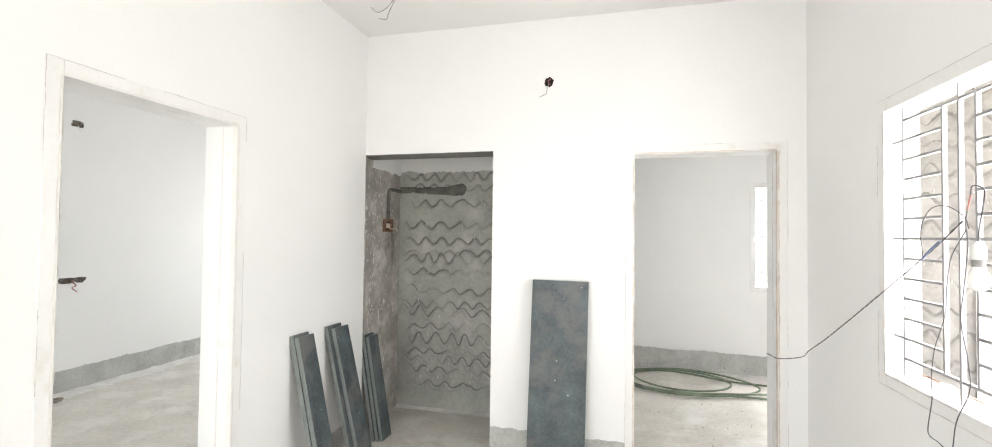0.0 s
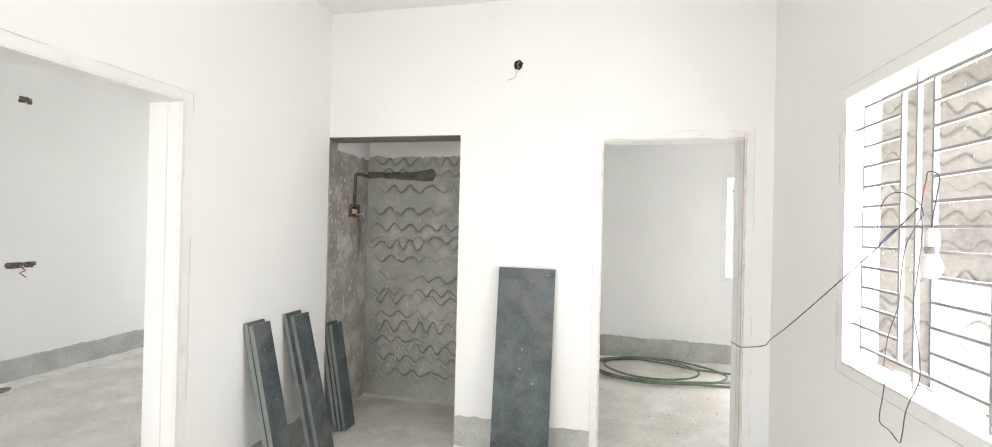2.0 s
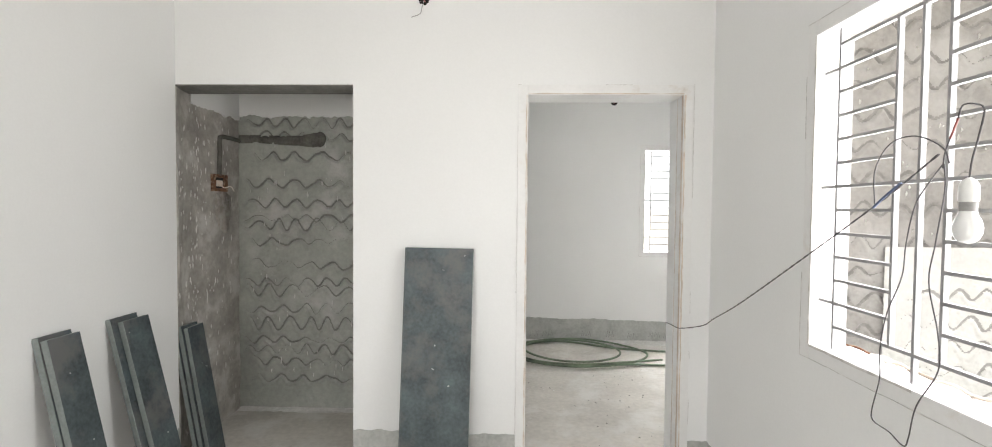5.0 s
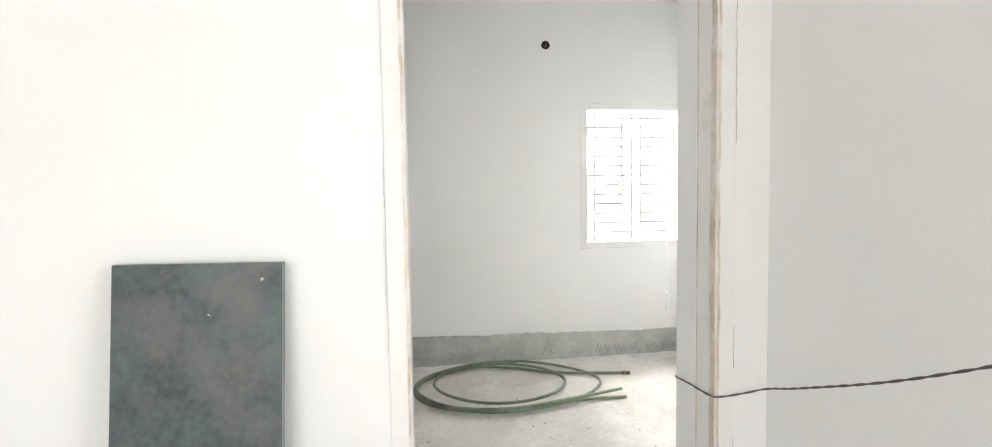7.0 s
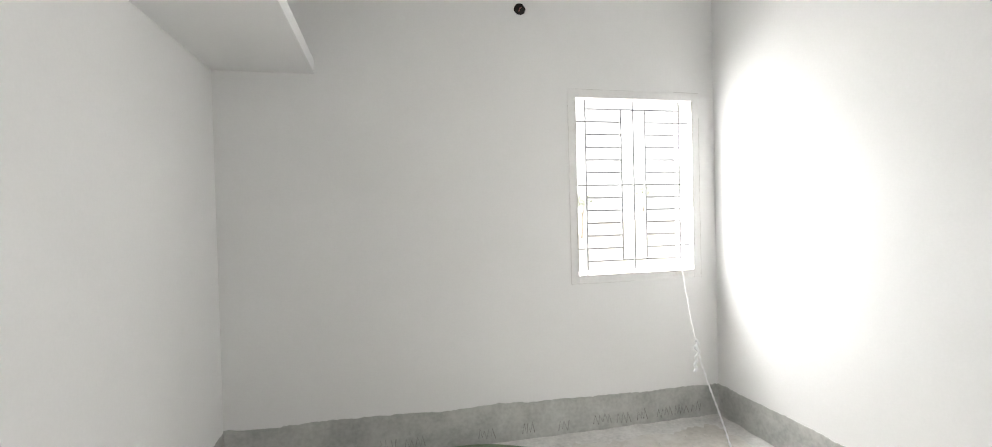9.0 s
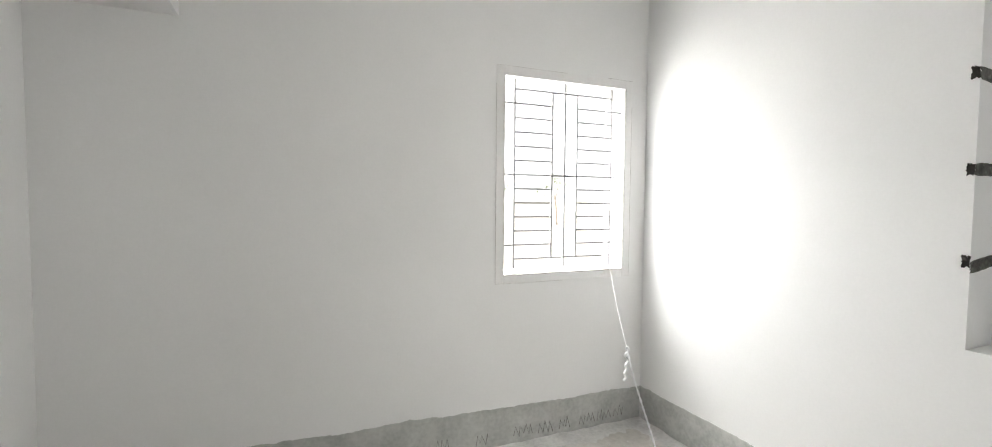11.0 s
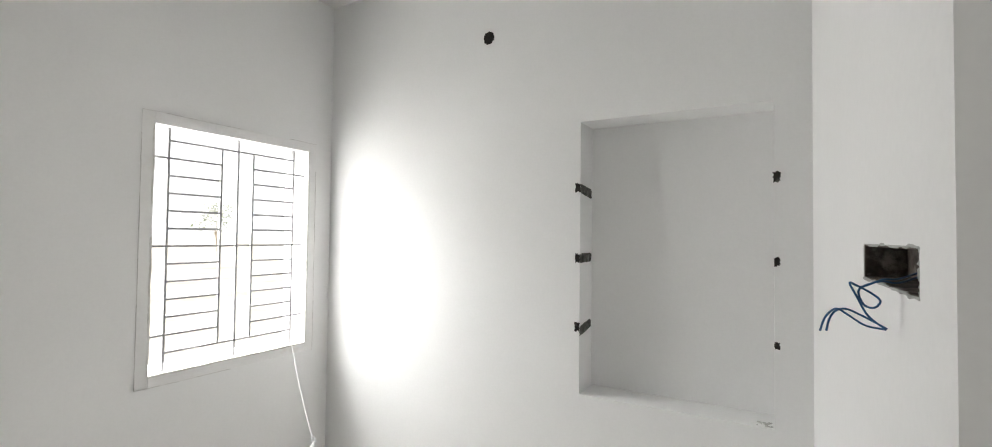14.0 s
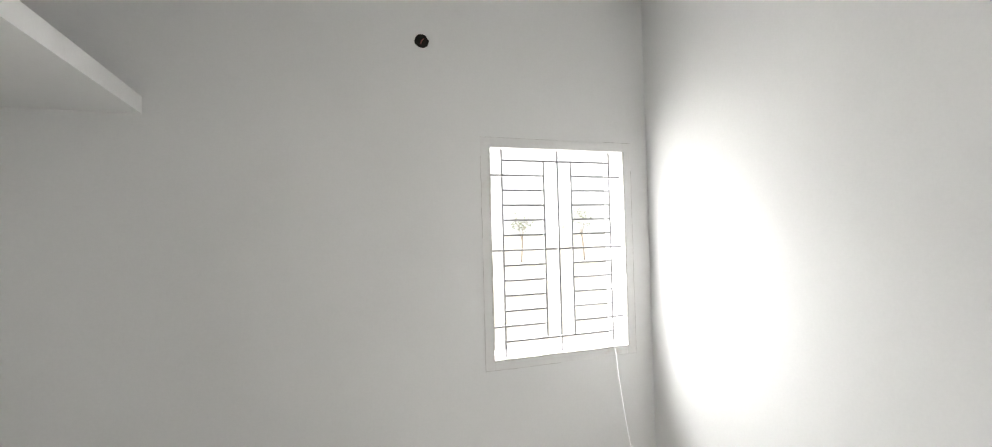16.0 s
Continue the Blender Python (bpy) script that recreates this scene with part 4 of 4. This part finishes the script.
# white wire from the bedroom window to the floor
twisted("white_wire", [(2.358, 6.33, 0.992), (2.355, 6.262, 0.985), (2.27, 6.10, 0.875), (2.17, 5.91, 0.76), (2.095, 5.76, 0.675)], 0.0007, 0.05, WHITEW,
        label="thin white twisted wire hanging from the window sill", category="wire")
twisted("wire_tail", [(2.095, 5.76, 0.675), (2.082, 5.70, 0.575), (2.11, 5.66, 0.43), (2.155, 5.62, 0.25), (2.175, 5.57, 0.10), (2.183, 5.53, 0.014), (2.17, 5.49, 0.0055), (2.15, 5.45, 0.0055)], 0.0027, 0.08, WHITEW,
        label="thicker white wire tail hanging to the bedroom floor", category="wire")
cable("wire_knot", [(2.095, 5.757, 0.677), (2.101, 5.750, 0.655), (2.086, 5.755, 0.635), (2.103, 5.745, 0.615), (2.098, 5.748, 0.598), (2.086, 5.75, 0.585), (2.089, 5.746, 0.565), (2.080, 5.75, 0.545), (2.087, 5.745, 0.525), (2.077, 5.75, 0.508)], 0.0075, WHITEW, label="white wrapped bundle on the wire", category="wire")


# rubbish on the outer sill of the hall window
def debris():
    rng = random.Random(6)
    for i in range(9):
        y = 2.70 - 0.09 * i + rng.uniform(-0.02, 0.02)
        x = XRO - 0.018 + rng.uniform(-0.006, 0.006)
        cable("twig", [(x, y, WZ0 + 0.006), (x + rng.uniform(-0.01, 0.01), y - 0.05, WZ0 + 0.012), (x, y - 0.11, WZ0 + 0.007)], rng.uniform(0.003, 0.006), rng.choice((RUST, ARRIS, BARK)), label="dry brown twig lying on the window sill", category="twig", group="twigs on the sill")


debris()


# ---- far trees beyond the bedroom window ----
def tree(x, y, height, seed):
    rng = random.Random(seed)
    ob = put("tree", None, label="small leafy green tree standing far outside", category="tree", group="far trees", at=pose(x, y, -0.35))
    lean = Vector((rng.uniform(-0.2, 0.2), rng.uniform(-0.2, 0.2), 0))
    vs, fs = [], []
    top = Vector((0, 0, height * 0.55)) + lean
    limbs = [([Vector((0, 0, 0)), Vector((0.03, 0, height * 0.3)) + lean * 0.5, top], 0.05)]
    for i in range(7):
        a = 6.28 * i / 7 + rng.uniform(-0.3, 0.3)
        tip = top + Vector((math.cos(a), math.sin(a), 0)) * rng.uniform(0.5, 0.95) * height * 0.28 + Vector((0, 0, rng.uniform(0.1, 0.42) * height))
        limbs.append(([top * 0.8, top * 0.5 + tip * 0.5 + Vector((0, 0, 0.1)), tip], 0.014))
    for pts, r in limbs:
        v, f = tube(smooth_path(pts, 4), r, 6)
        n = len(vs)
        vs += v
        fs += [[n + k for k in q] for q in f]
    put("trunk", mesh_of("trunk", vs, fs, BARK, True), ob)
    vs, fs = [], []
    for pts, r in limbs[1:]:
        for k in range(14):
            c = pts[1].lerp(pts[2], rng.uniform(0.2, 1.15)) + Vector([rng.gauss(0, 0.22) for _ in range(3)])
            for q in range(5):
                o = c + Vector([rng.gauss(0, 0.13) for _ in range(3)])
                u = Vector([rng.gauss(0, 1) for _ in range(3)]).normalized() * rng.uniform(0.05, 0.09)
                w = u.orthogonal().normalized() * rng.uniform(0.025, 0.045)
                n = len(vs)
                vs += [o - u, o + w, o + u, o - w]
                fs.append([n, n + 1, n + 2, n + 3])
    put("crown", mesh_of("crown", vs, fs, LEAF), ob, "sparse green leaves")


tree(18.5, 34.5, 4.0, 1)
tree(14.0, 35.5, 3.4, 2)


# ---- small marks and crumbs ----
def scratches():
    """Zigzag trowel scratches on the bare band along the bedroom's back wall."""
    rng = random.Random(12)
    vs, fs = [], []
    for c in (0.25, 0.48, 0.62, 1.05, 1.32, 1.55, 1.78, 1.94, 2.08, 2.22, 2.35, 2.47):
        x, pts, mid = c - 0.06, [], rng.uniform(0.065, 0.085)
        for i in range(rng.randint(5, 9)):
            pts.append((x, BY1 - 0.0045, mid + (0.036 if i % 2 else -0.036) * rng.uniform(0.5, 1.1)))
            x += rng.uniform(0.012, 0.024) if i % 2 else rng.uniform(0.004, 0.016)
        v, f = tube([Vector(p) for p in pts], 0.0024, 5)
        n = len(vs)
        vs += v
        fs += [[n + k for k in q] for q in f]
    put("scratch_marks", mesh_of("scratch_marks", vs, fs, SOFFIT), label="zigzag trowel scratches in the bare cement band", category="scratches", kind="stuff")


def crumbs(name, region, count, size, mat, seed, label):
    rng = random.Random(seed)
    x0, y0, x1, y1, z = region
    vs, fs = [], []
    for i in range(count):
        c = Vector((rng.uniform(x0, x1), rng.uniform(y0, y1), z))
        r = size * rng.uniform(0.4, 1.3)
        n = len(vs)
        for k in range(5):
            a = 6.283 * k / 5 + rng.uniform(-0.3, 0.3)
            vs.append(c + Vector((r * math.cos(a), r * math.sin(a), 0)))
        vs.append(c + Vector((rng.uniform(-0.3, 0.3) * r, rng.uniform(-0.3, 0.3) * r, r * 0.7)))
        fs += [[n + k, n + (k + 1) % 5, n + 5] for k in range(5)]
    put(name, mesh_of(name, vs, fs, mat), label=label, category="crumbs", kind="stuff")


scratches()
crumbs("plaster_crumbs", (-0.2, 4.0, 2.5, 6.1, 0.0), 240, 0.006, LIME, 21, "pale plaster crumbs scattered on the bedroom floor")
crumbs("dark_crumbs", (0.2, 3.9, 2.3, 5.6, 0.0), 90, 0.006, SOFFIT, 22, "dark grit scattered on the bedroom floor")
crumbs("hall_crumbs", (-1.5, 2.0, 1.0, 4.2, 0.0), 160, 0.005, LIME, 23, "pale plaster crumbs scattered on the hall floor")
crumbs("ledge_crumbs", (BX1 + 0.005, QY0 + 0.005, BX1 + 0.06, QY0 + 0.06, QZ0), 22, 0.007, CEMENT, 24, "grey plaster crumbs on the recess ledge")


def side_whitewash():
    """White paint carried onto the top of the recess side."""
    vs, fs = [], []
    n = 40
    for i in range(n + 1):
        y = 3.80 + (NY - 0.016 - 3.80) * i / n
        x = side_x(y) + 0.013
        low = 2.05 + 0.02 * noise.noise(Vector((y * 14, 2, 3))) + 0.012 * noise.noise(Vector((y * 50, 5, 3)))
        vs += [(x - 0.012, y, low), (x, y, low + 0.002), (x, y, 2.35)]
        if i:
            k = 3 * i
            fs += [[k - 3, k - 2, k + 1, k], [k - 2, k - 1, k + 2, k + 1]]
    put("recess_side_whitewash", mesh_of("recess_side_whitewash", vs, fs, PAINT), label="white paint edge above the rough recess side", category="wall", kind="structure")


side_whitewash()


def ragged_top():
    """White paint above the scored plaster, with a ragged lower edge."""
    vs, fs = [], []
    n = 110
    for i in range(n + 1):
        x = -1.735 + 1.062 * i / n
        low = 2.075 + 0.018 * noise.noise(Vector((x * 7, 1, 8))) + 0.014 * noise.noise(Vector((x * 33, 4, 8)))
        vs += [(x, NY - 0.012, low), (x, NY - 0.021, low + 0.003), (x, NY - 0.021, 2.4)]
        if i:
            k = 3 * i
            fs += [[k - 3, k, k + 1, k - 2], [k - 2, k + 1, k + 2, k - 1]]
    put("recess_back_whitewash", mesh_of("recess_back_whitewash", vs, fs, PAINT), label="white paint edge above the scored recess plaster", category="wall", kind="structure")


ragged_top()
